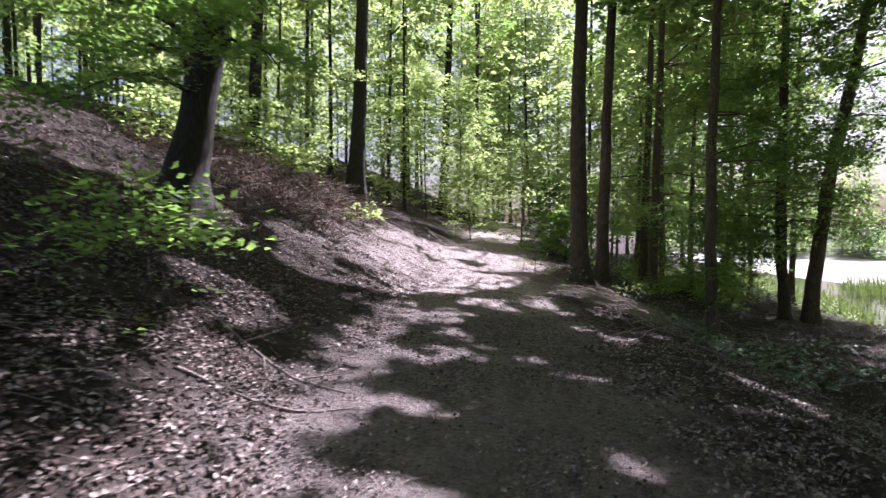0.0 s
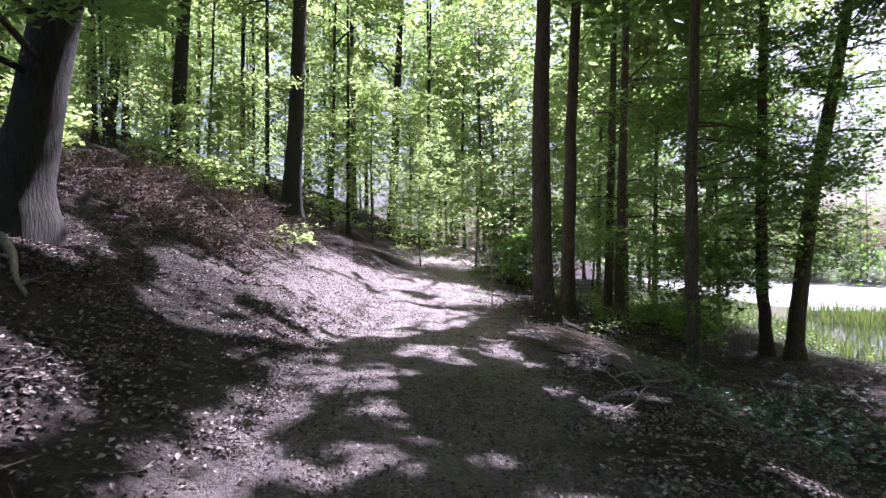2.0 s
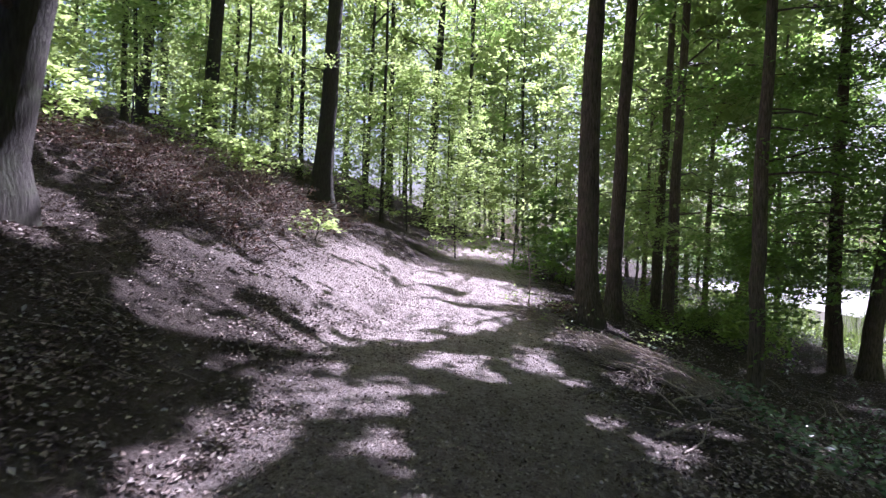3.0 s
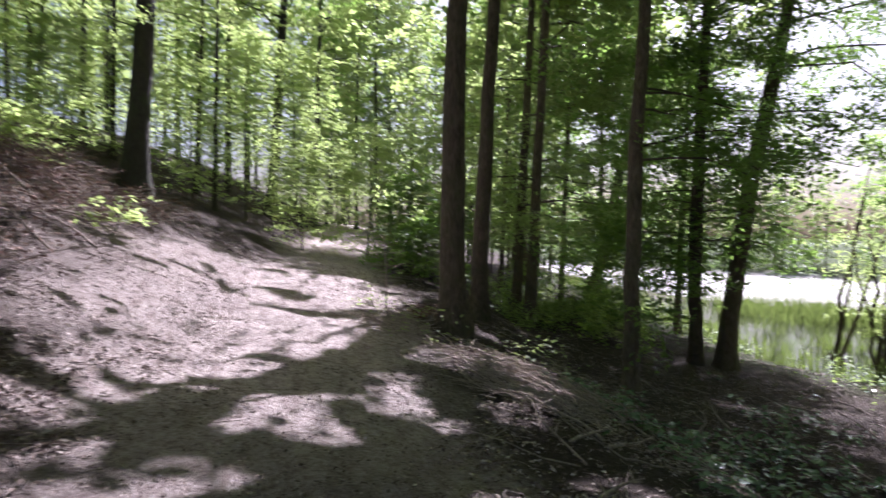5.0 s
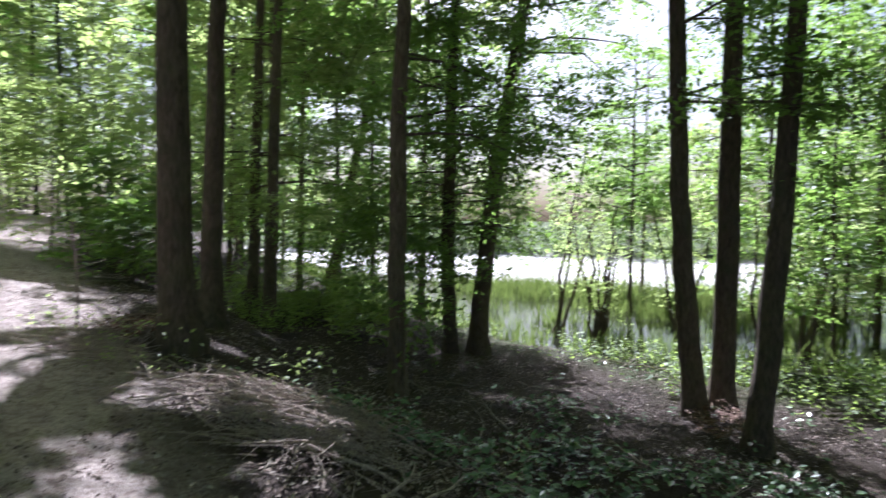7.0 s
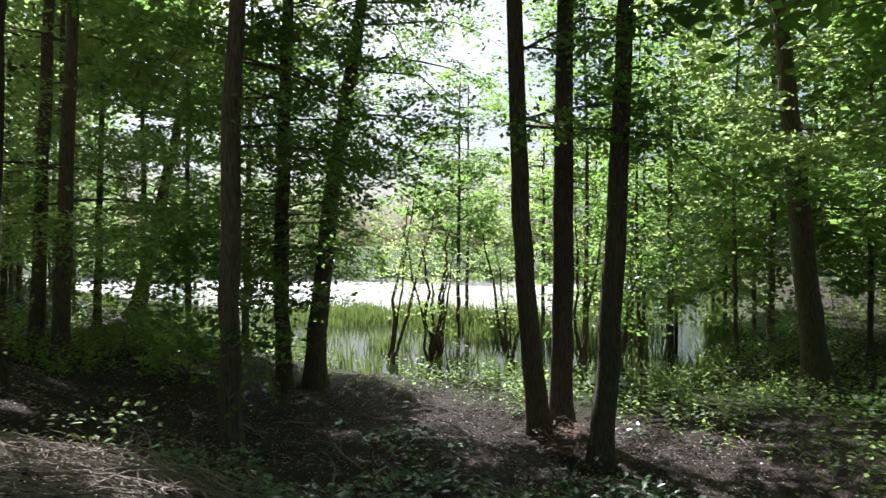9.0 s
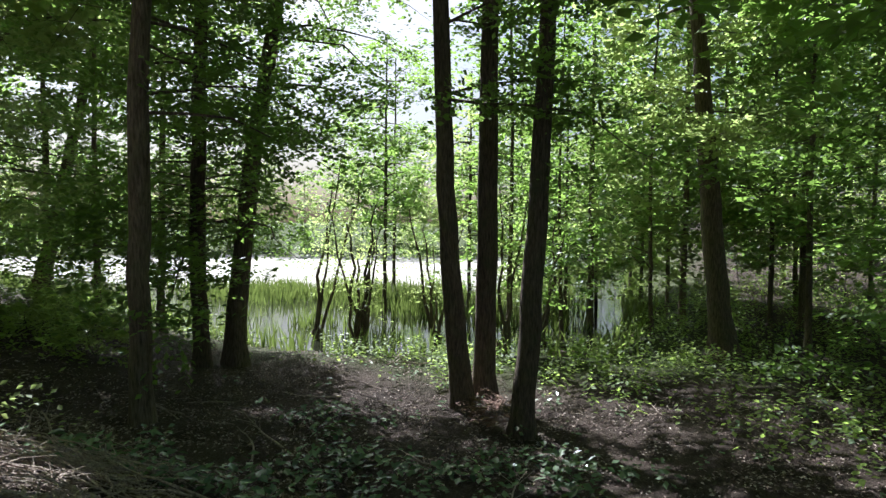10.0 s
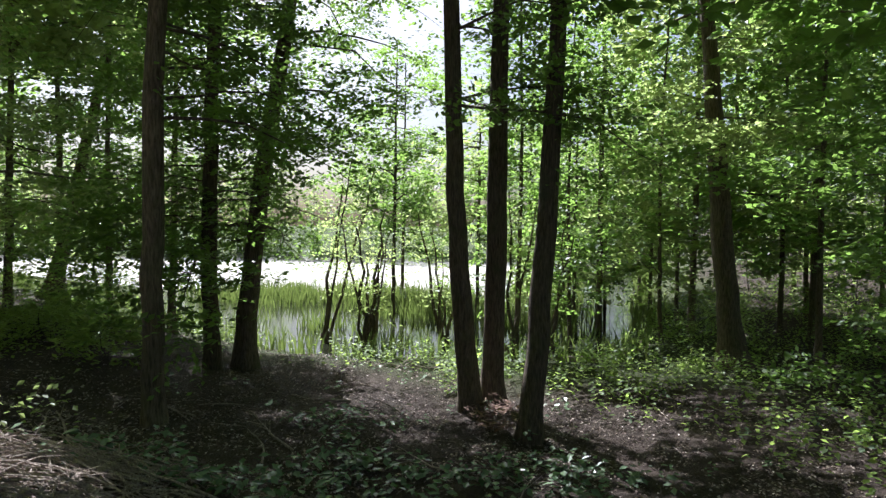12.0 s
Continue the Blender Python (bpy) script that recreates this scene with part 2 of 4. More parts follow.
def build_ground():
    xs, ys = axis(-6.0, 9.0, 0.11, -900, 900, 1.09), axis(-1.0, 24.0, 0.11, -900, 900, 1.09)
    gx, gy = np.meshgrid(xs, ys)
    gz = height(gx, gy)
    n, m = len(xs), len(ys)
    i = np.arange(m - 1)[:, None] * n + np.arange(n - 1)[None, :]
    faces = np.stack([i, i + 1, i + n + 1, i + n], -1).reshape(-1, 4)
    me = mesh_data("ground", np.stack([gx, gy, gz], -1).reshape(-1, 3), faces, SOIL, True)
    x, y = gx.ravel(), gy.ravel()
    u, sd = x - path_x(y), shore(x, y)
    wob = 0.8 * (vnoise(x * 0.9, y * 0.9, 11) - 0.5) + 0.5 * (vnoise(x * 3, y * 3, 12) - 0.5)
    bare = step(-2.4, -1.0, u + wob) * (1 - step(1.2, 2.3, u + wob))
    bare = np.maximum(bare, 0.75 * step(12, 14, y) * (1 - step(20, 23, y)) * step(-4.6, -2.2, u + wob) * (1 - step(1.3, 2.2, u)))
    # Nearer than the sunny stretch the earth is darkened: painted shade, plus debris.
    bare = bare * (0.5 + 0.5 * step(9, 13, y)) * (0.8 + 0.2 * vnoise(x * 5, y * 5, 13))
    far = far_shore(x, y)
    pale = step(-0.3, 0.8, pale_flat(x, y)) * (1 - step(-1, 2, far))
    green = np.maximum(step(-5, -2, sd + 2 * wob) * (1 - step(1, 3, sd)) * 0.8, step(0, 3, far))
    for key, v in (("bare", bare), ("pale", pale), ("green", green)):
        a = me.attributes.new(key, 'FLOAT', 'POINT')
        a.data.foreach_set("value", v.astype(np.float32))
    return tagged(new("ground", me), "leaf-strewn forest floor with a bare earth path", "ground", kind="structure")


def build_water():
    a = np.linspace(0, 2 * math.pi, 64, endpoint=False)
    v = np.stack([42 + 62 * np.cos(a), 44 + 46 * np.sin(a), np.full(64, WATER_Z)], -1)
    me = bpy.data.meshes.new("water")
    me.from_pydata([tuple(p) for p in v], [], [tuple(range(64))])
    me.materials.append(WATER)
    return tagged(new("water", me), "dark still pond water reflecting the sky", "water", kind="structure")


build_ground()
build_water()


# ---- plants: shared builders ----
def leaf_mesh(c, fwd, up, length, width, fold=0.12):
    """Folded leaves: two triangles each."""
    side = unit(np.cross(up, fwd))
    up = np.cross(fwd, side)
    L, W = np.asarray(length)[..., None] * 0.5, np.asarray(width)[..., None] * 0.5
    v = np.stack([c - fwd * L, c + side * W + up * W * fold * 2, c + fwd * L, c - side * W + up * W * fold * 2], 1).reshape(-1, 3)
    b = np.arange(len(c))[:, None] * 4
    return v, np.concatenate([b + [0, 3, 2], b + [0, 2, 1]], 1).reshape(-1, 3)


def sprays(c, d, length, n, leaf, r, tilt=0.35, keep=None):
    """Flat leafy twigs, starting at c along d, each with n leaves in two ranks."""
    s = len(c)
    normal = unit(np.array([0, 0, 1.0]) + r.normal(0, tilt, (s, 3)))
    d = unit(d)
    side = unit(np.cross(normal, d))
    k = (np.arange(n) + 0.5) / n
    sgn = np.where(np.arange(n) % 2 == 0, 1.0, -1.0)
    L = np.broadcast_to(length, (s,))[:, None]
    p = c[:, None] + d[:, None] * (k[None, :] * L)[..., None] + side[:, None] * (sgn * 0.22 * (1.15 - k * 0.8))[None, :, None] * L[..., None]
    p = p + r.normal(0, 0.06, p.shape) * L[..., None]
    p[..., 2] -= (k ** 2)[None, :] * 0.18 * L
    f = unit(d[:, None] * 0.75 + side[:, None] * sgn[None, :, None] * 0.8 + r.normal(0, 0.25, p.shape))
    up = unit(normal[:, None] + r.normal(0, 0.3, p.shape))
    ll = (leaf * r.uniform(0.7, 1.25, (s, n))).ravel()
    p, f, up = p.reshape(-1, 3), f.reshape(-1, 3), up.reshape(-1, 3)
    if keep is not None:
        ok = keep(p)
        p, f, up, ll = p[ok], f[ok], up[ok], ll[ok]
    return leaf_mesh(p, f, up, ll, ll * 0.62)


def tube(pts, radii, sides=8, wobble=0.0, r=None):
    pts, radii = np.asarray(pts, float), np.asarray(radii, float)
    t = unit(np.gradient(pts, axis=0))
    ref = np.array([1.0, 0, 0]) if abs(t[0][0]) < 0.8 else np.array([0, 1.0, 0])
    a = unit(np.cross(t, ref))
    b = np.cross(t, a)
    ang = np.linspace(0, 2 * math.pi, sides, endpoint=False)
    rr = radii[:, None] * np.ones(sides)
    if wobble:
        rr = rr * (1 + wobble * r.normal(0, 1, rr.shape))
    v = pts[:, None] + rr[..., None] * (np.cos(ang)[None, :, None] * a[:, None] + np.sin(ang)[None, :, None] * b[:, None])
    n = len(pts)
    i = np.arange(n - 1)[:, None] * sides
    j = np.arange(sides)[None, :]
    jn = (j + 1) % sides
    f = np.stack([i + j, i + jn, i + sides + jn, i + sides + j], -1).reshape(-1, 4)
    v = np.concatenate([v.reshape(-1, 3), pts[-1:]])
    tip = len(v) - 1
    last = (n - 1) * sides
    cap = np.stack([last + j[0], last + jn[0], np.full(sides, tip), np.full(sides, tip)], -1)
    return v, np.concatenate([f, cap])


def join(pieces):
    vs, fs, o = [], [], 0
    for v, f in pieces:
        vs.append(v)
        fs.append(f + o)
        o += len(v)
    return np.concatenate(vs), np.concatenate(fs)


def fix_caps(me):
    me.validate(clean_customdata=False)
    return me


def trunk_line(height_m, lean, bow, n=14, bend=(0, 0)):
    """The axis of a stem: its lean, a bow, and a bend that fades out above six metres."""
    h = np.linspace(0, 1, n) ** 1.2
    z = h * height_m
    low = np.minimum(z, 6.0)
    up = np.maximum(z - 6.0, 0)
    curve = 0.1 * low ** 2 + 1.2 * up - 0.06 * np.minimum(up, 10) ** 2
    return np.stack([lean[0] * z + bend[0] * curve + bow[0] * np.sin(h * 3.1), lean[1] * z + bend[1] * curve + bow[1] * np.sin(h * 3.1), z - 0.25 * (h == 0)], -1)


def trunk_mesh(line, dia, r, mat, flare=1.7, sides=14):
    """A tapered stem with a fluted root flare and a slightly uneven skin."""
    n = 26
    k = np.linspace(0, 1, n) ** 1.7
    zk = line[:, 2]
    zs = k * zk[-1]
    zs[0] = -0.3
    p = np.stack([np.interp(zs, zk, line[:, 0]), np.interp(zs, zk, line[:, 1]), zs], -1)
    p[:, :2] += r.normal(0, 0.012, (n, 2)) * np.minimum(zs, 1)[:, None]
    rad = dia / 2 * (1 - 0.75 * k) * (1 + (flare - 1) * np.exp(-np.maximum(zs, 0) / (dia * 0.8)))
    v, f = tube(p, rad, sides)
    ang = np.tile(np.linspace(0, 2 * math.pi, sides, endpoint=False), n)
    fl = np.repeat(np.exp(-np.maximum(zs, 0) / (dia * 1.3)), sides)
    ph = r.uniform(0, 6.3)
    push = 1 + 0.16 * fl * np.cos(ang * 5 + ph) + 0.035 * np.sin(ang * 2 + ph + np.repeat(zs, sides) * 0.8) + 0.02 * r.normal(0, 1, n * sides)
    cen = np.repeat(p, sides, 0)
    v[:-1] = cen + (v[:-1] - cen) * push[:, None]
    return fix_caps(mesh_data("trunk", v, f, mat, True))


SX, SY, TAN_UP = SUN_XY.x, SUN_XY.y, math.tan(SUN_UP)


# openings of the canopy, as the spots of sun that they leave: x, y, half width, half depth
FLECKS = [(0.75, 11.6, 0.5, 0.6), (0.1, 10.25, 0.5, 0.22), (-0.55, 9.6, 0.5, 0.5), (-0.9, 8.6, 0.35, 0.7), (-1.0, 7.4, 0.32, 0.8), (-1.0, 6.1, 0.4, 0.8), (-1.05, 4.8, 0.35, 0.7),
          (-1.7, 4.6, 0.5, 0.55), (-1.5, 3.2, 0.4, 0.35), (-0.25, 5.15, 0.45, 0.2), (0.92, 7.6, 0.5, 0.14), (0.17, 7.15, 0.3, 0.25), (-0.5, 6.65, 0.35, 0.2), (1.3, 4.4, 0.22, 0.16),
          (1.6, 6.95, 0.4, 0.14), (-0.3, 3.5, 0.4, 0.2), (-1.2, 10.6, 0.6, 0.4), (0.0, 12.2, 0.35, 0.15), (1.65, 12.25, 0.2, 0.4), (2.0, 13.1, 0.25, 0.4), (2.1, 12.3, 0.2, 0.3), (3.4, 14.4, 0.95, 0.6),
          (2.95, 14.2, 0.4, 0.4), (3.3, 12.3, 0.35, 0.3), (3.6, 10.7, 0.35, 0.25), (2.35, 11.8, 0.3, 0.2), (2.4, 10.0, 0.25, 0.25), (4.0, 13.5, 0.4, 0.3), (9.2, 11.8, 0.45, 0.3), (9.4, 11.1, 0.5, 0.14),
          (8.7, 10.5, 0.4, 0.12), (10.1, 10.0, 0.4, 0.15), (12.4, 15.6, 1.5, 0.9), (17.5, 11.4, 2.5, 1.2), (14.5, 10.6, 1.6, 0.9), (13.2, 12.0, 0.9, 0.5)]


def sunlit(x, y):
    """How open the canopy is along the sun's way to this spot of the floor, 0 to 1."""
    u = x - path_x(y)
    n = vnoise(x * 0.75 + 3, y * 0.75, 21) + 0.35 * (vnoise(x * 2.3, y * 2.3, 22) - 0.5)
    open_ = np.where(n > np.where(u < -1.8, 0.80, np.where((u > 1.9) & ((y > 10.5) | (u < 4.0)), 0.78, 0.90)), 1.0, 0.0)
    soft = 0.6 * (vnoise(x * 0.9, y * 0.9, 23) - 0.5)
    bars = vnoise(x * 0.55 + 0.2 * y, y * 2.4, 25) * 0.7 + vnoise(x * 1.6, y * 5.0, 26) * 0.3
    glade = (y > 12.6 + np.where(u > -0.4, 2.3, 0.2) * (u + 0.4) + soft) & (y < 21.6) & (u < 2.3 + soft) & (u > -4.6 + soft)
    bank = (y > 9.4 + soft) & (y < 18) & (u < -1.2 + soft) & (u > -5.2 + soft) & (np.hypot(x + 4.8, y - 10.1) > 1.3)
    ragged = 1.35 + 0.9 * (vnoise(x * 3.1, y * 3.1, 24) - 0.5)
    spot = np.zeros(np.shape(x), bool)
    for a, b, w, d in FLECKS:
        spot = spot | (np.hypot((x - a) / w, (y - b) / d) < ragged)
    verge = (np.hypot((x + 1.75 + 0.3 * (y - 4.6)) / 0.75, (y - 4.7) / 2.1) < 1 + soft)
    far = (y > 24) & (n > 0.45) & (u < 1.2)
    pond = shore(x, y) > -2.0 + 2 * soft
    dense = (glade & (n > 0.10) & (bars > 0.27)) | (bank & (n > 0.3) & (bars > 0.37)) | spot | (verge & (n > 0.55)) | far | (pond & (n > 0.3))
    return np.maximum(open_, dense.astype(float))


def thin_out(p, r, keep=0.015):
    """Which of the sprays at p the canopy's gaps leave standing."""
    k = (p[:, 2] - 0.3) / TAN_UP
    lit = sunlit(p[:, 0] - SX * k, p[:, 1] - SY * k)
    return (lit < 0.5) | (r.uniform(0, 1, len(p)) < keep)


def limb_set(line, base, n, h_range, reach, rise, r, rad=0.035):
    """Limbs of one tree: returns their tubes, and points and directions along them."""
    tubes, pts, dirs = [], [], []
    for _ in range(n):
        h = r.uniform(*h_range)
        o = np.array([np.interp(h, line[:, 2], line[:, 0]), np.interp(h, line[:, 2], line[:, 1]), h])
        az = r.uniform(0, 2 * math.pi)
        L = r.uniform(*reach)
        up = r.uniform(*rise)
        k = np.linspace(0, 1, 6)
        d = np.array([math.cos(az), math.sin(az), 0])
        q = o + d * (k * L)[:, None]
        q[:, 2] += L * (up * k - 0.35 * k ** 2)
        q[1:] += r.normal(0, 0.05 * L, (5, 3)) * k[1:, None]
        tubes.append(tube(q, rad * (1.05 - k) * (0.6 + 0.25 * L), 5))
        m = max(3, int(L * 4))
        s = r.uniform(0.25, 1, m)
        at = np.stack([np.interp(s, k, q[:, a]) for a in range(3)], -1)
        at += r.normal(0, 0.16 * L, (m, 3)) * np.array([1, 1, 0.35])
        pts.append(at)
        dirs.append(unit(d + r.normal(0, 0.7, (m, 3)) * np.array([1, 1, 0.25])))
    return tubes, np.concatenate(pts), np.concatenate(dirs)


def tree(name, x, y, dia, tall, lean=(0, 0), bow=(0, 0), bark=None, leaf=None, crown=(8, 17), reach=(2.5, 4.5), limbs=28, leaf_size=0.32,
         low=None, label="", category="tree", group="", seed=0, gaps=True, flare=1.7, bend=(0, 0)):
    """One standing tree with its trunk, limbs and crown; low: (limbs, h_range, reach, leaf size, leaves) of leafy lower branches."""
    r = np.random.default_rng(seed + 1000)
    z = float(height(x, y))
    root = new(name)
    root.location = (x, y, z)
    tagged(root, label, category, group)
    line = trunk_line(tall, lean, bow, 26, bend)
    part("trunk", trunk_mesh(line, dia, r, bark or BARK, flare), root)
    base = np.array([x, y, z])
    tubes, p, d = limb_set(line, base, limbs, crown, reach, (0.1, 0.6), r)
    crown_parts = [sprays(p, d, r.uniform(0.9, 1.5, len(p)), 14, leaf_size, r, 0.5, (lambda q: thin_out(q + base, r)) if gaps else None)]
    if low:
        n2, hr, rc, ls, count = low
        t2, p2, d2 = limb_set(line, base, n2, hr, rc, (-0.05, 0.35), r, 0.02)
        rep = max(1, int(count / max(1, len(p2))))
        p2 = np.repeat(p2, rep, 0) + r.normal(0, 0.22, (len(p2) * rep, 3)) * np.array([1, 1, 0.5])
        d2 = unit(np.repeat(d2, rep, 0) + r.normal(0, 0.5, (len(d2) * rep, 3)) * np.array([1, 1, 0.2]))
        tubes += t2
        crown_parts.append(sprays(p2, d2, r.uniform(0.35, 0.7, len(p2)), 10, ls, r, 0.35, (lambda q: thin_out(q + base, r, 0.35)) if gaps else None))
    for v, f in tubes:
        if gaps and v[:, 2].min() > 5 and np.mean(thin_out(v + base, r, 0.0)) < 0.55:
            continue                    # no bough grows into an opening of the canopy
        part("limb", fix_caps(mesh_data("limb", v, f, bark or BARK, True)), root)
    if crown_parts:
        part("crown", mesh_data("crown", *join(crown_parts), leaf or LEAF_DEEP_SHADE), root)
    return root


def sapling(name, x, y, tall, spread, leaf, leaf_size, count, seed, label, lean=(0, 0), dia=0.05, from_h=0.15, group="", place=True, bark=None):
    """A young tree, leafy nearly to the floor, in flat tiers."""
    r = np.random.default_rng(seed + 5000)
    root = new(name)
    root.location = (x, y, float(height(x, y)) if place else 0.0)
    tagged(root, label, "tree", group)
    line = trunk_line(tall, lean, r.normal(0, 0.1, 2))
    part("trunk", trunk_mesh(line, dia, r, bark or BEECH, 1.3, 7), root)
    m = max(8, count // 10)
    h = tall * (from_h + (1 - from_h) * r.uniform(0, 1, m) ** 0.85)
    tier = 0.35
    h = np.round(h / tier) * tier + r.normal(0, 0.07, m)
    az = r.uniform(0, 2 * math.pi, m)
    prof = spread * np.clip(1.15 - (h / tall) * 0.95, 0.15, 1) * (0.55 + 0.45 * vnoise(h * 0.9, az * 1.2, seed))
    dist = prof * np.sqrt(r.uniform(0.03, 1, m))
    c = np.stack([np.interp(h, line[:, 2], line[:, 0]) + np.cos(az) * dist, np.interp(h, line[:, 2], line[:, 1]) + np.sin(az) * dist, h + 0.12 * dist], -1)
    d = np.stack([np.cos(az), np.sin(az), np.full(m, 0.05)], -1) + r.normal(0, 0.5, (m, 3)) * np.array([1, 1, 0.2])
    part("crown", mesh_data("crown", *sprays(c, d, r.uniform(0.4, 0.8, m), 10, leaf_size, r, 0.25), leaf), root)
    return root


# ---- the trees along the path ----
R12 = np.array([0.477, -0.879])        # across the view over the pond


TALL = "tall alder trunk with dark ridged bark"
LOWD = (26, (2.2, 9.0), (1.6, 4.6), 0.12, 2300)
tree("alder_tree", 3.55, 16.49, 0.46, 19, (-0.041, 0.002), bend=(0.059, -0.002), label="stout alder at the path's edge, bark lit brown", seed=1, reach=(3.0, 6.5), limbs=54)
tree("alder_tree", 4.61, 18.46, 0.36, 19, (0.026, 0.003), bend=(0.012, 0), label=TALL, group="alders by the path", seed=2, crown=(9, 17), limbs=46)
tree("alder_tree", 7.68, 23.2, 0.36, 19, (0.04, -0.006), bend=(-0.013, 0), label=TALL, group="alders by the path", seed=3, low=(12, (3.0, 8.0), (2.0, 4.5), 0.12, 1300), crown=(10.5, 17), limbs=36, flare=1.35, leaf=LEAF_FRESH_LIT)
tree("alder_tree", 7.75, 24.5, 0.34, 18, (0.03, 0), label=TALL, group="alders by the path", seed=4, crown=(10.5, 17), limbs=36, flare=1.35)
tree("alder_tree", 6.88, 16.14, 0.31, 18, (-0.044, -0.019), bend=(0.052, -0.021), label="slim alder on the leafy slope above the pond", seed=5, flare=1.25, low=(7, (4.0, 7.5), (1.5, 3.0), 0.11, 450), crown=(9, 17), limbs=46)
tree("alder_tree", 10.25, 18.85, 0.34, 18, (-0.096, -0.03), bend=(0.086, -0.022), label=TALL, group="alders at the water", seed=6, low=LOWD, crown=(10.5, 17), limbs=36, flare=1.35)
tree("alder_tree", 10.88, 18.6, 0.45, 18, (0.065, 0.018), bend=(0.139, -0.022), label="leaning dark alder at the pond's edge", group="alders at the water", seed=7, low=(26, (2.4, 9.0), (1.6, 4.8), 0.12, 2400), crown=(10.5, 17), limbs=36, flare=1.35)
tree("alder_tree", 11.5, 13.51, 0.39, 19, (-0.16, 0.045), bend=(0.113, -0.022), label="curved alder of a close clump of three", group="clump of three alders", seed=8, low=(9, (5.5, 9.0), (2.0, 4.5), 0.12, 1000), crown=(10.5, 17), limbs=36, flare=1.35)
tree("alder_tree", 12.44, 13.49, 0.44, 19, (-0.061, -0.026), bend=(0.012, -0.007), label="straight alder of a close clump of three", group="clump of three alders", seed=9, crown=(10.5, 17), limbs=36, flare=1.35)
tree("alder_tree", 10.51, 12.0, 0.37, 19, (0.116, -0.034), bend=(-0.046, 0.015), label="alder leaning outwards from a clump of three", group="clump of three alders", seed=10, crown=(10.5, 17), limbs=36, flare=1.35)
tree("alder_tree", 19.27, 9.63, 0.62, 17, (-0.055, 0.107), bend=(0.016, -0.025), label="knotty leaning alder above nettles", seed=11, low=(8, (4.5, 9), (1.5, 3.4), 0.14, 500), crown=(9, 16), limbs=18, leaf=LEAF_FRESH_LIT)
tree("beech_tree", -4.47, 10.58, 0.60, 20, (0.184, 0.016), bend=(0.014, 0), bark=BEECH, leaf=LEAF_FRESH_LIT, label="thick beech leaning out over the bank", seed=12, low=(12, (3.4, 6.5), (1.5, 3.6), 0.12, 560), reach=(3.0, 6.5), limbs=54, flare=1.75)
tree("beech_tree", -3.63, 25.46, 0.66, 20, (0.064, 0), bend=(-0.027, 0), bark=BEECH, leaf=LEAF_FRESH_LIT, label="tall smooth beech on the bank", seed=13, low=(5, (4, 9), (1.5, 3), 0.12, 200))
tree("beech_tree", -8.6, 28.0, 0.60, 20, (0.069, 0.005), bend=(-0.019, 0), bark=BEECH, leaf=LEAF_FRESH_LIT, label="tall smooth beech on the bank", seed=14)
tree("alder_tree", 14.35, 32.1, 0.55, 15, (0.216, -0.02), label="leaning alder on the far bank of the inlet", seed=15, low=(18, (2.5, 9), (1.5, 4), 0.17, 1200))
tree("beech_tree", -0.1, 36.0, 0.55, 20, (0.042, 0), bark=BEECH, leaf=LEAF_FRESH_LIT, label="tall beech beside the path's bend", seed=16, low=(8, (3, 9), (1.5, 3), 0.16, 300))
# the bright leaf colours these two alders as if sunlit
tree("alder_tree", 13.6, 24.5, 0.24, 14, (0.02, 0), leaf=LEAF_FRESH_LIT, label="slim alder in full leaf at the inlet", seed=17, low=(14, (3.6, 9), (1.5, 3.6), 0.14, 800))
tree("alder_tree", 9.2, 26.5, 0.22, 15, (0.0, 0), leaf=LEAF_FRESH_LIT, label="slim alder in full leaf below the path", seed=18, low=(12, (2.6, 9), (1.5, 3.6), 0.14, 500))
tree("alder_tree", 13.4, 5.2, 0.26, 15, (0.0, 0.02), leaf=LEAF_DEEP_SHADE, label="leafy alder in deep shade beside nettles", seed=19, low=(20, (1.4, 8), (1.6, 3.6), 0.13, 1500), gaps=False)
tree("alder_tree", 17.8, 5.8, 0.24, 15, (0.0, -0.02), leaf=LEAF_DEEP_SHADE, label="leafy alder in deep shade beside nettles", seed=20, low=(16, (1.4, 8), (1.6, 3.4), 0.14, 900), gaps=False)
# These four alders stand out of view, added to shade the near floor.
tree("alder_tree", 5.6, 3.4, 0.36, 19, (0.0, 0.0), label=TALL, group="alders by the path", seed=21, crown=(9, 17), limbs=46)
tree("alder_tree", 5.0, -2.2, 0.38, 19, (0.0, 0.0), label=TALL, group="alders by the path", seed=22, crown=(9, 17), limbs=46)
tree("alder_tree", 9.0, 2.2, 0.38, 19, (0.0, 0.0), label=TALL, group="alders by the path", seed=23, crown=(7, 17), reach=(3.0, 6.5), limbs=60)
tree("alder_tree", 7.4, -1.6, 0.36, 19, (0.0, 0.0), label=TALL, group="alders by the path", seed=24, crown=(7, 17), reach=(3.0, 6.5), limbs=60)
# sunlight on these four is put into the leaf colour
tree("alder_tree", 11.6, 29.5, 0.26, 15, (0.02, 0.0), leaf=LEAF_FRESH_LIT, label="leafy alder drooping over the inlet", group="alders at the inlet", seed=30, low=(12, (2.6, 9), (1.6, 4.0), 0.16, 480))
tree("alder_tree", 15.0, 32.5, 0.28, 15, (-0.02, 0.0), leaf=LEAF_FRESH_LIT, label="leafy alder drooping over the inlet", group="alders at the inlet", seed=31, low=(12, (2.6, 9), (1.6, 4.0), 0.16, 480))
tree("alder_tree", 10.2, 33.0, 0.24, 15, (0.02, 0.0), leaf=LEAF_FRESH_LIT, label="leafy alder drooping over the inlet", group="alders at the inlet", seed=32, low=(12, (2.6, 9), (1.6, 4.0), 0.16, 480))
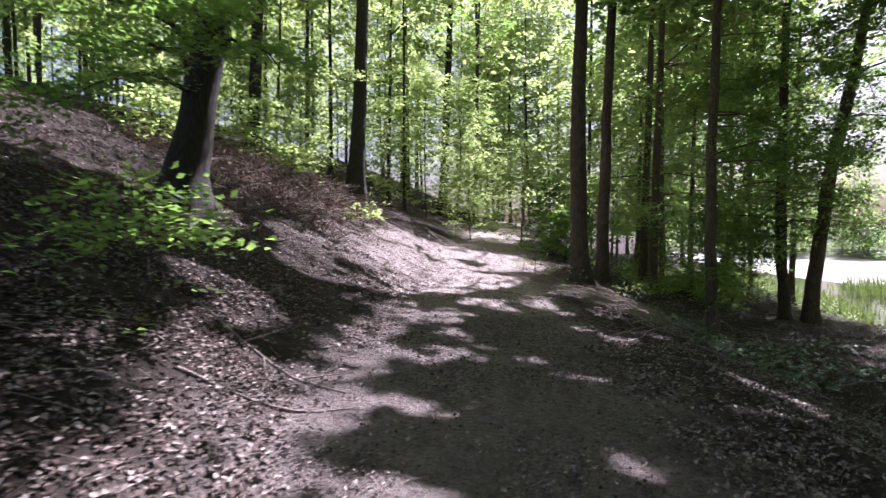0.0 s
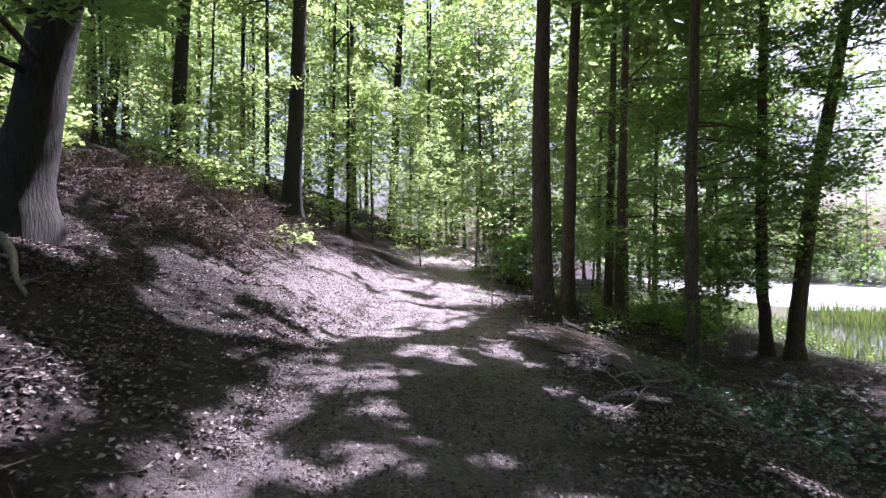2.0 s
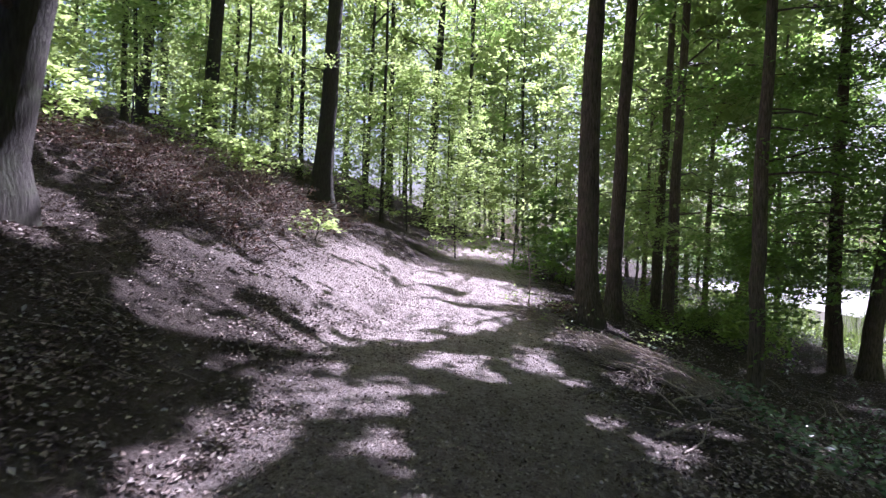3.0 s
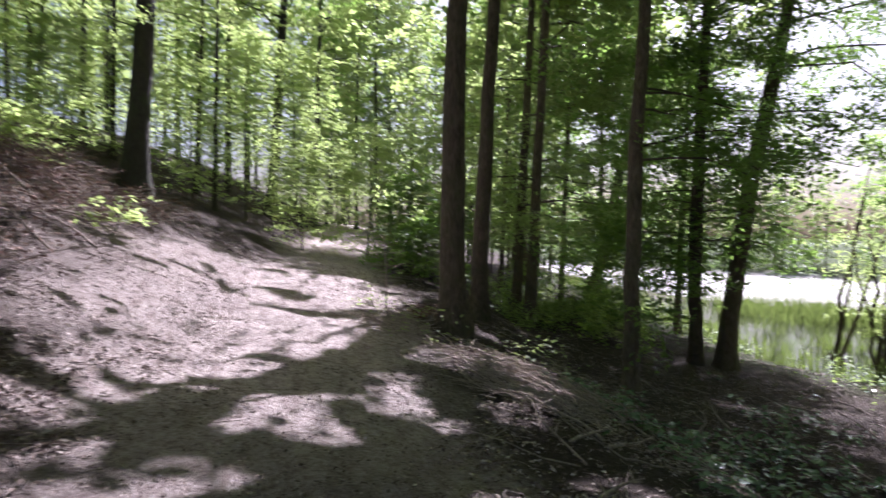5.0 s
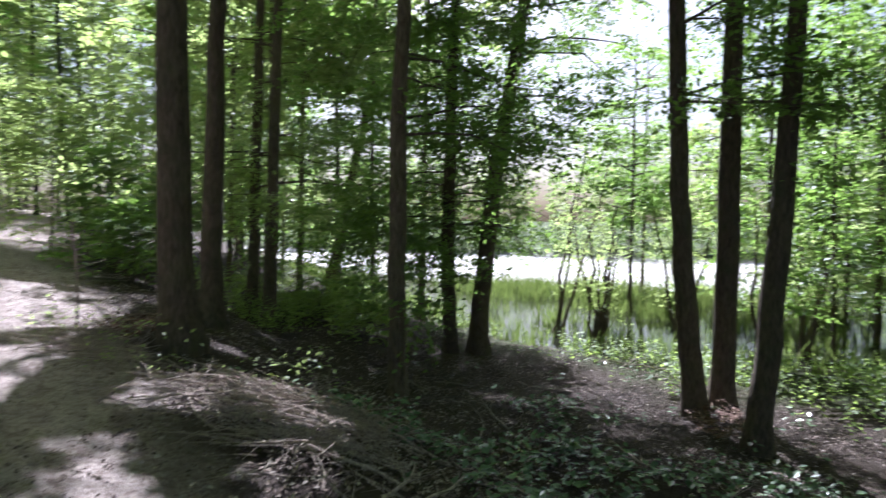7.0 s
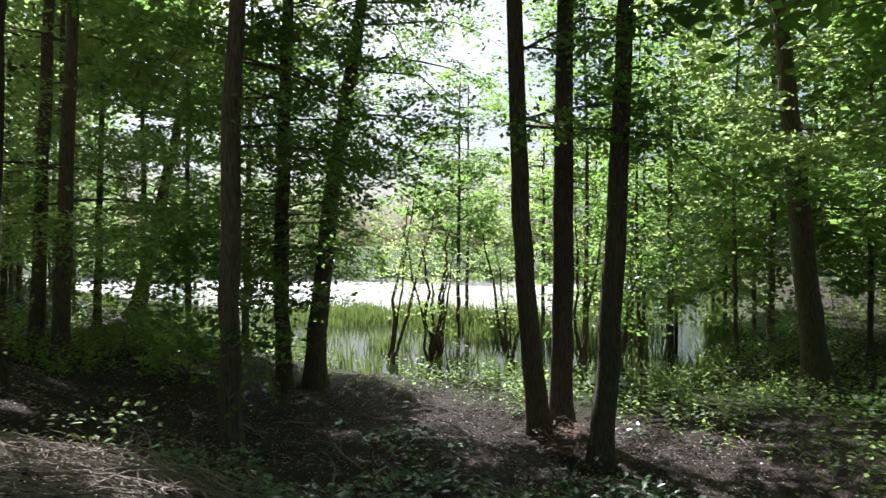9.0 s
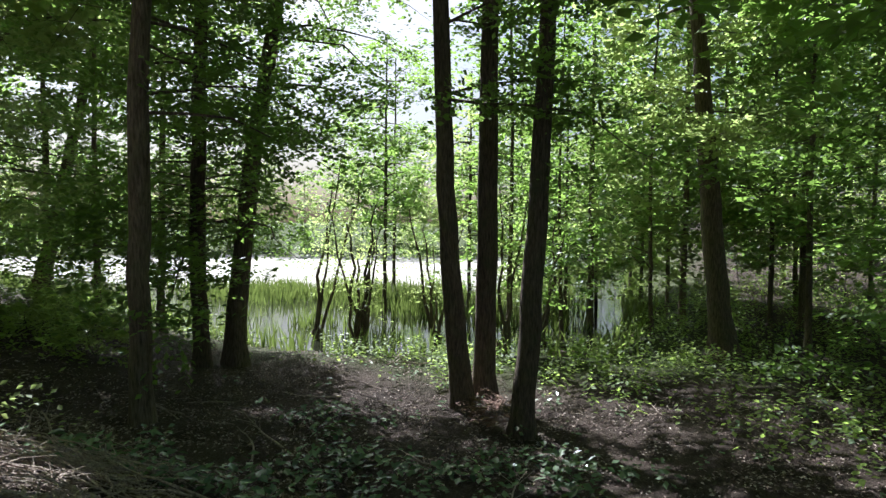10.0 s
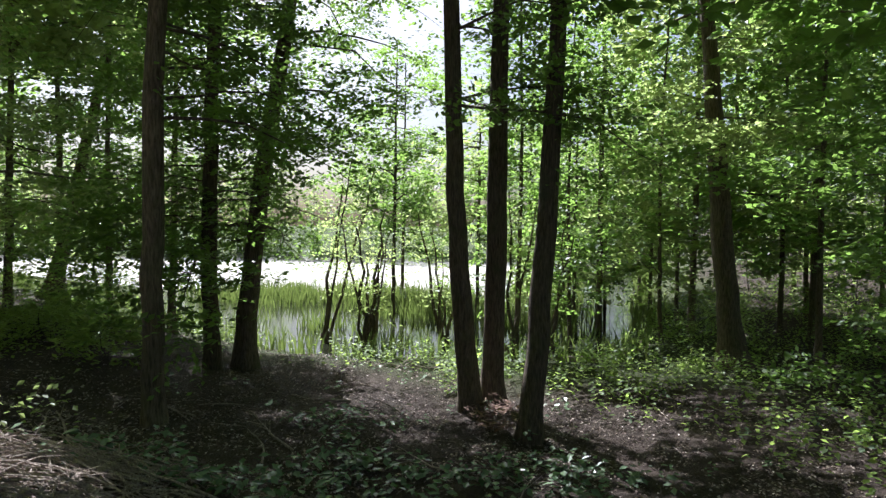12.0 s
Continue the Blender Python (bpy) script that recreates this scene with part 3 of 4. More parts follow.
tree("alder_tree", 13.2, 37.5, 0.26, 15, (-0.02, 0.0), leaf=LEAF_FRESH_LIT, label="leafy alder drooping over the inlet", group="alders at the inlet", seed=33, low=(12, (2.6, 9), (1.6, 4.0), 0.16, 480))
tree("beech_tree", -11.2, 28.2, 0.42, 20, (0.06, 0.0), bark=BEECH, leaf=LEAF_FRESH_LIT, label="straight grey beech on the slope", group="beeches of the slope", seed=50, low=(5, (3.5, 9), (1.0, 2.4), 0.15, 150), limbs=14)
tree("beech_tree", -5.6, 31.0, 0.22, 18, (0.0, 0.0), bark=BEECH, leaf=LEAF_FRESH_LIT, label="straight grey beech on the slope", group="beeches of the slope", seed=51, low=(5, (3.5, 9), (1.0, 2.4), 0.15, 150), limbs=14)
tree("beech_tree", -2.9, 32.5, 0.2, 18, (0.02, 0.0), bark=BEECH, leaf=LEAF_FRESH_LIT, label="straight grey beech on the slope", group="beeches of the slope", seed=52, low=(5, (3.5, 9), (1.0, 2.4), 0.15, 150), limbs=14)
tree("beech_tree", -1.9, 29.8, 0.17, 16, (0.0, 0.0), bark=BEECH, leaf=LEAF_FRESH_LIT, label="straight grey beech on the slope", group="beeches of the slope", seed=53, low=(5, (3.5, 9), (1.0, 2.4), 0.15, 150), limbs=14)
tree("beech_tree", -7.2, 33.0, 0.26, 19, (0.01, 0.0), bark=BEECH, leaf=LEAF_FRESH_LIT, label="straight grey beech on the slope", group="beeches of the slope", seed=54, low=(5, (3.5, 9), (1.0, 2.4), 0.15, 150), limbs=14)
tree("beech_tree", -10.0, 24.5, 0.2, 17, (-0.02, 0.0), bark=BEECH, leaf=LEAF_FRESH_LIT, label="straight grey beech on the slope", group="beeches of the slope", seed=55, low=(5, (3.5, 9), (1.0, 2.4), 0.15, 150), limbs=14)
tree("beech_tree", 1.9, 38.5, 0.24, 19, (0.02, 0.0), bark=BEECH, leaf=LEAF_FRESH_LIT, label="straight grey beech on the slope", group="beeches of the slope", seed=56, low=(5, (3.5, 9), (1.0, 2.4), 0.15, 150), limbs=14)
tree("alder_tree", 23.6, 23.2, 0.2, 12, (0.01, 0.0), leaf=LEAF_DEEP_SHADE, label="sunlit slender alder among the reeds", group="alders among the reeds", seed=60, crown=(4, 11), reach=(1.2, 2.4), limbs=16, leaf_size=0.2, low=(14, (2.6, 9), (1.0, 2.6), 0.17, 600), gaps=False)
tree("alder_tree", 26.5, 20.6, 0.2, 11, (0.01, 0.0), leaf=LEAF_FRESH_LIT, label="sunlit slender alder among the reeds", group="alders among the reeds", seed=61, crown=(4, 10), reach=(1.2, 2.4), limbs=16, leaf_size=0.2, low=(14, (2.6, 9), (1.0, 2.6), 0.17, 600), gaps=False)
tree("alder_tree", 29.5, 26.5, 0.22, 13, (0.01, 0.0), leaf=LEAF_DEEP_SHADE, label="sunlit slender alder among the reeds", group="alders among the reeds", seed=62, crown=(4, 12), reach=(1.2, 2.4), limbs=16, leaf_size=0.2, low=(14, (2.6, 9), (1.0, 2.6), 0.17, 600), gaps=False)

def bough(root, foot, tip, n, leaf, mat, seed):
    """A low bough of a standing tree, from its stem to the tip, with flat sprays of leaves on both sides."""
    r = np.random.default_rng(seed + 3000)
    o, e = np.array(foot, float), np.array(tip, float)
    L = float(np.linalg.norm(e - o))
    k = np.linspace(0, 1, 9)
    q = o + (e - o) * k[:, None]
    q[:, 2] += 0.10 * L * np.sin(k * 3.14)
    q[1:] += r.normal(0, 0.04, (8, 3))
    base = np.array(root.location)
    limb = part("bough", fix_caps(mesh_data("bough", *tube(q - base, 0.045 * (1.1 - k), 6), BEECH, True)), root)
    t = r.uniform(0.35, 1.0, n)
    c = np.stack([np.interp(t, k, q[:, j]) for j in range(3)], -1)
    side = unit(np.cross(e - o, [0, 0, 1.0]))
    sg = np.where(r.uniform(0, 1, n) < 0.5, -1.0, 1.0)[:, None]
    c = c + side * sg * r.uniform(0, 0.75, (n, 1)) * (1.25 - t)[:, None] + r.normal(0, 0.07, (n, 3))
    d = unit(unit(e - o) + side * sg * 0.9 + r.normal(0, 0.3, (n, 3)) * np.array([1, 1, 0.3]))
    part("leaves", mesh_data("leaves", *sprays(c - base, d, r.uniform(0.35, 0.65, n), 10, leaf, r, 0.2), mat), limb)


leaning_beech = [o for o in bpy.data.objects if o.name.startswith("beech_tree") and abs(o.location.x + 4.47) < 0.01][0]
# boughs take a darker leaf than the crown, as painted shade
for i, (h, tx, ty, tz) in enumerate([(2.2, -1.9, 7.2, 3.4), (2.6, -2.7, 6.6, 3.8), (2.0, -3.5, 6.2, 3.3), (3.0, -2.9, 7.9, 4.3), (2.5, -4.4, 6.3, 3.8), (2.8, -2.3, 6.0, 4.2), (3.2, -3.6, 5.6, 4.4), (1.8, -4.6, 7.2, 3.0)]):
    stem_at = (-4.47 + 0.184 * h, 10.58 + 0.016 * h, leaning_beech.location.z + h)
    bough(leaning_beech, stem_at, (tx, ty, tz), 75, 0.11, LEAF_DEEP_SHADE, i)
for i, (x, y, tall) in enumerate([(28.0, 16.6, 12), (31.5, 14.0, 13), (34.0, 19.0, 12), (28.5, 12.4, 13), (33.0, 16.5, 14), (36.5, 15.5, 13), (30.0, 19.5, 11), (25.0, 8.6, 13)]):
    tree("alder_tree", x, y, 0.18, tall, (0.01, 0.0), leaf=LEAF_FRESH_LIT if i % 3 else LEAF_DEEP_SHADE, label="slender alder in sunlit leaf at the shore", group="alders at the far shore", seed=70 + i,
         crown=(3.5, tall - 1), reach=(1.3, 2.8), limbs=22, leaf_size=0.2, low=(18, (1.8, 8.5), (1.0, 2.8), 0.17, 900), gaps=False)

# ---- young beeches on the bank and at the bend ----
FRESH = "young beech with fresh green leaves in flat tiers"
# shade of the bank is put into these two beeches' leaf colour
sapling("young_beech", -2.45, 4.8, 1.0, 0.8, LEAF_DEEP_SHADE, 0.085, 900, 1, "low young beech on the shaded bank", dia=0.025, from_h=0.5)
sapling("young_beech", -5.2, 7.2, 1.6, 0.9, LEAF_DEEP_SHADE, 0.10, 500, 2, "young beech in the shade of the bank", dia=0.03)
AT_THE_BEND = [(-0.9, 31.0, 7.0, 2.0, 2600), (0.6, 33.5, 8.0, 2.1, 2600), (-2.6, 29.5, 5.0, 1.7, 1600), (1.2, 29.0, 3.6, 1.3, 1500), (3.6, 29.5, 5.0, 1.8, 2200),
    (4.6, 26.5, 3.2, 1.5, 1800), (5.6, 31.0, 6.0, 2.0, 2200), (6.3, 27.5, 3.6, 1.7, 1800), (-4.8, 31.0, 5.5, 2.0, 2000), (-6.5, 28.0, 4.0, 1.9, 1600),
    (-2.0, 36.0, 9.0, 2.3, 2400)]
ON_THE_BANK = [(2.0, 38.0, 9.0, 2.3, 2200), (-9.5, 24.0, 4.2, 2.0, 1500), (-6.3, 21.5, 2.2, 1.3, 900), (-11.5, 30.0, 5.0, 2.2, 1500), (4.4, 23.0, 1.8, 1.1, 900),
    (-5.2, 21.6, 1.2, 0.9, 420), (-8.5, 18.5, 2.4, 1.4, 900), (-10.5, 20.5, 3.4, 1.8, 1100), (-6.0, 26.5, 2.2, 1.3, 800), (-9.0, 28.5, 4.0, 1.8, 1200),
    (-7.2, 15.5, 1.4, 1.0, 500), (-2.4, 18.3, 0.6, 0.5, 120)]
for i, (x, y, tall, wide, n) in enumerate(AT_THE_BEND + ON_THE_BANK):
    # low ones right of the path get darker leaves, in place of shade
    sapling("young_beech", x, y, tall, wide, LEAF_FRESH_LIT if x < 3 or tall > 4.5 else LEAF_DEEP_SHADE, 0.15, int(n * 1.9), 20 + i, FRESH if tall > 2.5 else "small young beech with fresh leaves on the bank",
            dia=0.03 + 0.008 * tall, group="young beeches", from_h=0.06)

# ---- the wood behind: a few trees, repeated ----
def wood_tree(name, tall, dia, crown_from, spread, leaf, size, n, seed, bark, label, category="tree"):
    r = np.random.default_rng(seed + 9000)
    root = tagged(new(name), label, category, "trees of the wood")
    line = trunk_line(tall, r.normal(0, 0.015, 2), r.normal(0, 0.18, 2))
    part("trunk", trunk_mesh(line, dia, r, bark, 1.5, 9), root)
    tubes, p, d = limb_set(line, np.zeros(3), 7, (crown_from + 0.5, tall * 0.8), (spread * 0.6, spread), (0.1, 0.5), r, 0.022)
    for t in tubes:
        part("limb", fix_caps(mesh_data("limb", *t, bark, True)), root)
    h = crown_from + (tall - crown_from) * r.uniform(0, 1, n) ** 0.9
    az = r.uniform(0, 2 * math.pi, n)
    lump = 0.35 + 0.9 * vnoise(h * 0.55, az * 1.1 + seed, seed)
    k = (h - crown_from) / (tall - crown_from)
    dist = spread * lump * (0.55 + 0.9 * k * (1.15 - k)) * np.sqrt(r.uniform(0.02, 1, n))
    keep = vnoise(h * 0.8, az * 1.6, seed + 3) > 0.33
    h, az, dist = h[keep], az[keep], dist[keep]
    c = np.stack([np.interp(h, line[:, 2], line[:, 0]) + np.cos(az) * dist, np.interp(h, line[:, 2], line[:, 1]) + np.sin(az) * dist, h], -1)
    dd = np.stack([np.cos(az), np.sin(az), np.zeros(len(az))], -1) + r.normal(0, 0.6, (len(az), 3)) * np.array([1, 1, 0.3])
    part("crown", mesh_data("crown", *sprays(c, dd, r.uniform(0.7, 1.3, len(az)), 11, size, r, 0.35), leaf), root)
    return root


BEECH_LABEL, ALDER_LABEL = "slim tall beech in sunlit fresh leaf", "slender alder in full green leaf"
beeches = [wood_tree("beech_tree", 21, 0.30, 2.6, 3.1, LEAF_FRESH_LIT, 0.28, 470, 1, BEECH, BEECH_LABEL),
           wood_tree("beech_tree", 19, 0.20, 1.6, 2.9, LEAF_FRESH_LIT, 0.27, 470, 2, BEECH, BEECH_LABEL),
           wood_tree("beech_tree", 22, 0.36, 4.0, 3.3, LEAF_DEEP_SHADE, 0.29, 450, 3, BEECH, BEECH_LABEL),
           wood_tree("beech_tree", 15, 0.13, 0.8, 2.4, LEAF_FRESH_LIT, 0.24, 470, 4, BEECH, BEECH_LABEL)]
# in the first two the slope's shade is painted as darker leaves
shade_beeches = [wood_tree("beech_tree", 20, 0.32, 5.5, 3.0, LEAF_DEEP_SHADE, 0.26, 430, 11, BEECH, "grey beech trunk in the shade of the slope"),
                 wood_tree("beech_tree", 21, 0.22, 4.0, 2.8, LEAF_DEEP_SHADE, 0.26, 430, 12, BEECH, "grey beech trunk in the shade of the slope"),
                 wood_tree("beech_tree", 17, 0.15, 2.5, 2.4, LEAF_FRESH_LIT, 0.24, 380, 13, BEECH, BEECH_LABEL)]
alders = [wood_tree("alder_tree", 17, 0.22, 2.2, 3.2, LEAF_DEEP_SHADE, 0.25, 600, 5, BARK, ALDER_LABEL),
          wood_tree("alder_tree", 14, 0.16, 1.4, 3.0, LEAF_FRESH_LIT, 0.24, 600, 6, BARK, ALDER_LABEL),
          wood_tree("alder_tree", 19, 0.26, 3.2, 3.4, LEAF_DEEP_SHADE, 0.26, 600, 7, BARK, ALDER_LABEL)]
far_trees = [wood_tree("alder_tree", 19, 0.3, 1.0, 4.2, LEAF_FRESH_LIT, 0.50, 280, 8, BARK, "broad green tree on the pond's far bank"),
             wood_tree("alder_tree", 22, 0.3, 1.5, 4.0, LEAF_DEEP_SHADE, 0.50, 280, 9, BARK, "tall dark green tree on the pond's far bank")]
bushes = [sapling("willow_bush", 0, 0, 4.5, 2.4, LEAF_FRESH_LIT, 0.20, 1300, 71, "rounded green bush on the bank", from_h=0.03, dia=0.06, place=False),
          sapling("willow_bush", 0, 0, 3.0, 2.0, LEAF_DEEP_SHADE, 0.19, 1200, 72, "rounded green bush on the bank", from_h=0.03, dia=0.05, place=False)]
used = {}


def plant(pool, x, y, size, r):
    """A copy of one of the pool; the first of each kind is moved into place itself."""
    src = pool[int(r.integers(len(pool)))]
    m = Matrix.Translation((x, y, float(height(x, y)) - 0.05)) @ Matrix.Rotation(r.uniform(0, 6.28), 4, 'Z') @ Matrix.Scale(size, 4)
    if src.name not in used:
        used[src.name] = True
        src.matrix_basis = m
    else:
        copy_thing(src, m)


def scatter(pool, n, xr, yr, gap, ok, seed, size=(0.85, 1.15)):
    r = np.random.default_rng(seed)
    done = []
    for _ in range(n * 12):
        if len(done) >= n:
            break
        x, y = r.uniform(*xr), r.uniform(*yr)
        if ok(x, y) and all(math.hypot(x - a, y - b) > gap for a, b in done):
            done.append((x, y))
            plant(pool, x, y, r.uniform(*size), r)


def path_clear(x, y, w=1.9):
    return y > 48 or abs(x - float(path_x(y))) > w


scatter(beeches, 52, (-34, 9), (34, 72), 2.6, lambda x, y: path_clear(x, y) and float(shore(x, y)) < -3, 101)
scatter(shade_beeches, 36, (-34, -7.0), (7, 34), 2.8, lambda x, y: math.hypot(x + 8.2, y - 26.5) > 2.5 and x < -7.5 - 0.12 * (34 - y) * 0.5, 102)
scatter(beeches, 16, (-60, 14), (72, 100), 3.4, lambda x, y: path_clear(x, y), 103)
scatter(alders, 14, (8.5, 22), (34, 60), 2.5, lambda x, y: float(shore(x, y)) < -0.8 and path_clear(x, y, 4), 104)
scatter(far_trees, 84, (36, 112), (8, 104), 3.6, lambda x, y: 2.5 < float(far_shore(x, y)) < 17, 105, (0.6, 0.9))
scatter(alders, 30, (19, 60), (-14, 11), 2.6, lambda x, y: float(shore(x, y)) < -1.5 and y < 0.35 * x and math.hypot(x - 19.3, y - 9.6) > 3.5, 106)
scatter(bushes, 18, (19, 62), (-10, 16), 2.6, lambda x, y: -4.0 < float(shore(x, y)) < -0.8 or (x > 26 and float(shore(x, y)) < -1), 107, (0.5, 0.9))
# unseen trees behind the camera, added to close off light and reflections
scatter(beeches + alders, 14, (-22, 24), (-30, -7), 4.0, lambda x, y: path_clear(x, y, 3), 108)
scatter(bushes, 56, (36, 105), (8, 96), 2.2, lambda x, y: 0.3 < float(far_shore(x, y)) < 4.5, 109, (0.8, 1.35))
for i, (x, y) in enumerate([(3.2, 49.5), (5.4, 50.5), (1.2, 51.0), (6.8, 53.5), (3.9, 54.0), (2.2, 57.0), (8.6, 50.0), (5.2, 58.5)]):
    plant(beeches[:2] + beeches[3:], x, y, 0.9, np.random.default_rng(330 + i))
for i, (x, y) in enumerate([(2.6, 48.6), (4.6, 49.2), (6.4, 49.0), (0.9, 48.5), (7.9, 47.6)]):
    plant(bushes, x, y, 0.8, np.random.default_rng(350 + i))
for i, (x, y, s) in enumerate([(18.3, 15.4, 0.8), (21.7, 14.8, 0.75), (25.4, 14.8, 0.9), (23.0, 12.1, 0.85), (24.8, 11.4, 0.9), (27.0, 10.4, 1.0), (21.9, 7.6, 0.7), (13.0, 26.5, 0.7)]):
    plant(alders, x, y, s, np.random.default_rng(300 + i))
for i, (x, y, k) in enumerate([(22.5, 5.4, 0.9), (25.0, 4.0, 1.0), (27.5, 6.4, 1.1), (30.0, 3.6, 1.2), (26.5, 1.2, 1.1), (33.0, 6.6, 1.2), (29.5, 8.6, 1.0), (21.0, 3.0, 0.9), (35.0, 10.0, 1.2)]):
    plant(bushes, x, y, k, np.random.default_rng(370 + i))


# ---- stems standing in the water ----
def alder_stool(x, y, stems, tall, lean, seed, leaves):
    r = np.random.default_rng(seed + 400)
    z = max(float(height(x, y)), WATER_Z - 0.15)
    root = tagged(new("alder_stool"), "many-stemmed alder stool standing in the pond", "tree", "alder stools")
    root.location = (x, y, z)
    k = np.linspace(0, 1, 7)
    base = np.stack([0.04 * np.sin(k * 5), 0.03 * np.cos(k * 4), k * 0.62 - 0.15], -1)
    part("stump", fix_caps(mesh_data("stump", *tube(base, 0.30 - 0.14 * k, 11, 0.10, r), BARK, True)), root, "dark mossy stump")
    tips = []
    for i in range(stems):
        a = r.uniform(0, 6.28)
        L = tall * r.uniform(0.65, 1.0)
        k = np.linspace(0, 1, 9)
        d = np.array([math.cos(a), math.sin(a)]) * r.uniform(0.05, 0.22) + np.array(lean)
        q = np.stack([0.10 * math.cos(a) + d[0] * k * L, 0.10 * math.sin(a) + d[1] * k * L, 0.3 + k * L], -1)
        q[1:, :2] += r.normal(0, 0.05, (8, 2))
        part("stem", fix_caps(mesh_data("stem", *tube(q, 0.055 * (1.1 - 0.8 * k) * r.uniform(0.7, 1.3), 7), BARK, True)), root)
        s = r.uniform(0.35, 1, leaves // stems)
        tips.append(np.stack([np.interp(s, k, q[:, j]) for j in range(3)], -1) + r.normal(0, 0.35, (leaves // stems, 3)))
    p = np.concatenate(tips)
    part("crown", mesh_data("crown", *sprays(p, r.normal(0, 1, (len(p), 3)) * np.array([1, 1, 0.3]), 0.5, 8, 0.11, r, 0.5), LEAF_FRESH_LIT), root)


alder_stool(16.6, 19.5, 7, 4.2, (0.0, 0.0), 1, 130)
alder_stool(17.6, 21.9, 3, 6.5, tuple(R12 * 0.15), 2, 160)
alder_stool(19.2, 18.3, 4, 4.6, (0.0, 0.0), 3, 130)
alder_stool(17.9, 15.4, 2, 6.0, (0.0, 0.02), 4, 120)
alder_stool(20.6, 15.2, 4, 5.0, (0.02, 0.0), 5, 130)
for i, (x, y, tall, wide) in enumerate([(11.4, 24.6, 1.3, 1.3), (9.4, 23.4, 1.1, 1.1), (12.8, 27.2, 2.0, 1.6), (8.4, 25.4, 1.8, 1.4), (10.6, 27.6, 2.6, 1.7), (14.2, 29.6, 2.4, 1.8), (9.0, 20.4, 0.8, 0.8)]):
    sapling("elder_bush", x, y, tall, wide, LEAF_HERB, 0.12, 1500, 90 + i, "low bright green bush above the pond", dia=0.03, from_h=0.02, group="bushes above the pond")


# ---- dead wood ----
def fallen_branch(x, y, length, thick, turn, seed, rise=0.0, label="dead grey branch lying on leaf litter", side=4):
    r = np.random.default_rng(seed + 700)
    root = tagged(new("fallen_branch"), label, "branch", "fallen branches")
    root.location = (x, y, float(height(x, y)))
    k = np.linspace(0, 1, 9)
    a = np.array([math.cos(turn), math.sin(turn)])
    b = np.array([-a[1], a[0]])
    xy = a * ((k - 0.5) * length)[:, None] + b * (0.06 * length * np.sin(k * 4 + seed))[:, None]
    zz = height(x + xy[:, 0], y + xy[:, 1]) - root.location.z + thick * 0.7 + rise * k
    q = np.concatenate([xy, zz[:, None]], 1)
    stem = part("stem", fix_caps(mesh_data("stem", *tube(q, thick * (1.1 - 0.75 * k), 7, 0.06, r), TWIG, True)), root)
    for i in range(side):
        s = r.uniform(0.3, 0.9)
        o = np.array([np.interp(s, k, q[:, j]) for j in range(3)])
        L = length * r.uniform(0.15, 0.35)
        sg = 1 if i % 2 else -1
        e = np.linspace(0, 1, 5)
        w = a * 0.7 + b * sg * r.uniform(0.4, 0.9)
        t = np.concatenate([o[:2] + w * (e * L)[:, None], np.zeros((5, 1))], 1)
        t[:, 2] = np.maximum(o[2] + e * L * r.uniform(-0.1, 0.45), height(x + t[:, 0], y + t[:, 1]) - root.location.z + 0.006)
        part("twig", fix_caps(mesh_data("twig", *tube(t, thick * 0.42 * (1.1 - e), 5), TWIG, True)), stem)


fallen_branch(-3.6, 9.1, 1.7, 0.055, -0.8, 1, label="thick dead log lying on the bank", side=2)
fallen_branch(-1.7, 5.6, 1.9, 0.018, -0.45, 2)
fallen_branch(-1.3, 4.6, 1.3, 0.014, 0.2, 3)
fallen_branch(-3.9, 16.2, 1.5, 0.035, 0.25, 4, 0.15, "pale barkless branch caught in brushwood")
rb = np.random.default_rng(77)
for i in range(26):
    fallen_branch(rb.uniform(-5.2, -2.4), rb.uniform(15.5, 21.5), rb.uniform(0.7, 2.0), rb.uniform(0.008, 0.022), rb.uniform(0, 3.1), 10 + i, rb.uniform(0.0, 0.5), "brown dead branch in a heap of brushwood", 5)
for i in range(40):
    fallen_branch(rb.uniform(2.3, 5.6), rb.uniform(9.5, 15.6), rb.uniform(0.4, 1.5), rb.uniform(0.007, 0.022), rb.uniform(0, 3.1), 50 + i, rb.uniform(0.0, 0.22))
for i in range(14):
    fallen_branch(rb.uniform(7.0, 14.0), rb.uniform(10.0, 17.5), rb.uniform(0.6, 2.0), rb.uniform(0.008, 0.018), rb.uniform(0, 3.1), 90 + i, rb.uniform(0.0, 0.25))
for i in range(8):
    fallen_branch(rb.uniform(14.0, 18.5), rb.uniform(14.5, 18.0), rb.uniform(0.8, 2.2), rb.uniform(0.01, 0.025), rb.uniform(0, 3.1), 120 + i, rb.uniform(0.0, 0.3))


fallen_branch(20.1, 13.15, 3.6, 0.11, -0.5, 140, 0.0, "dark log lying in the shallow water", 2)


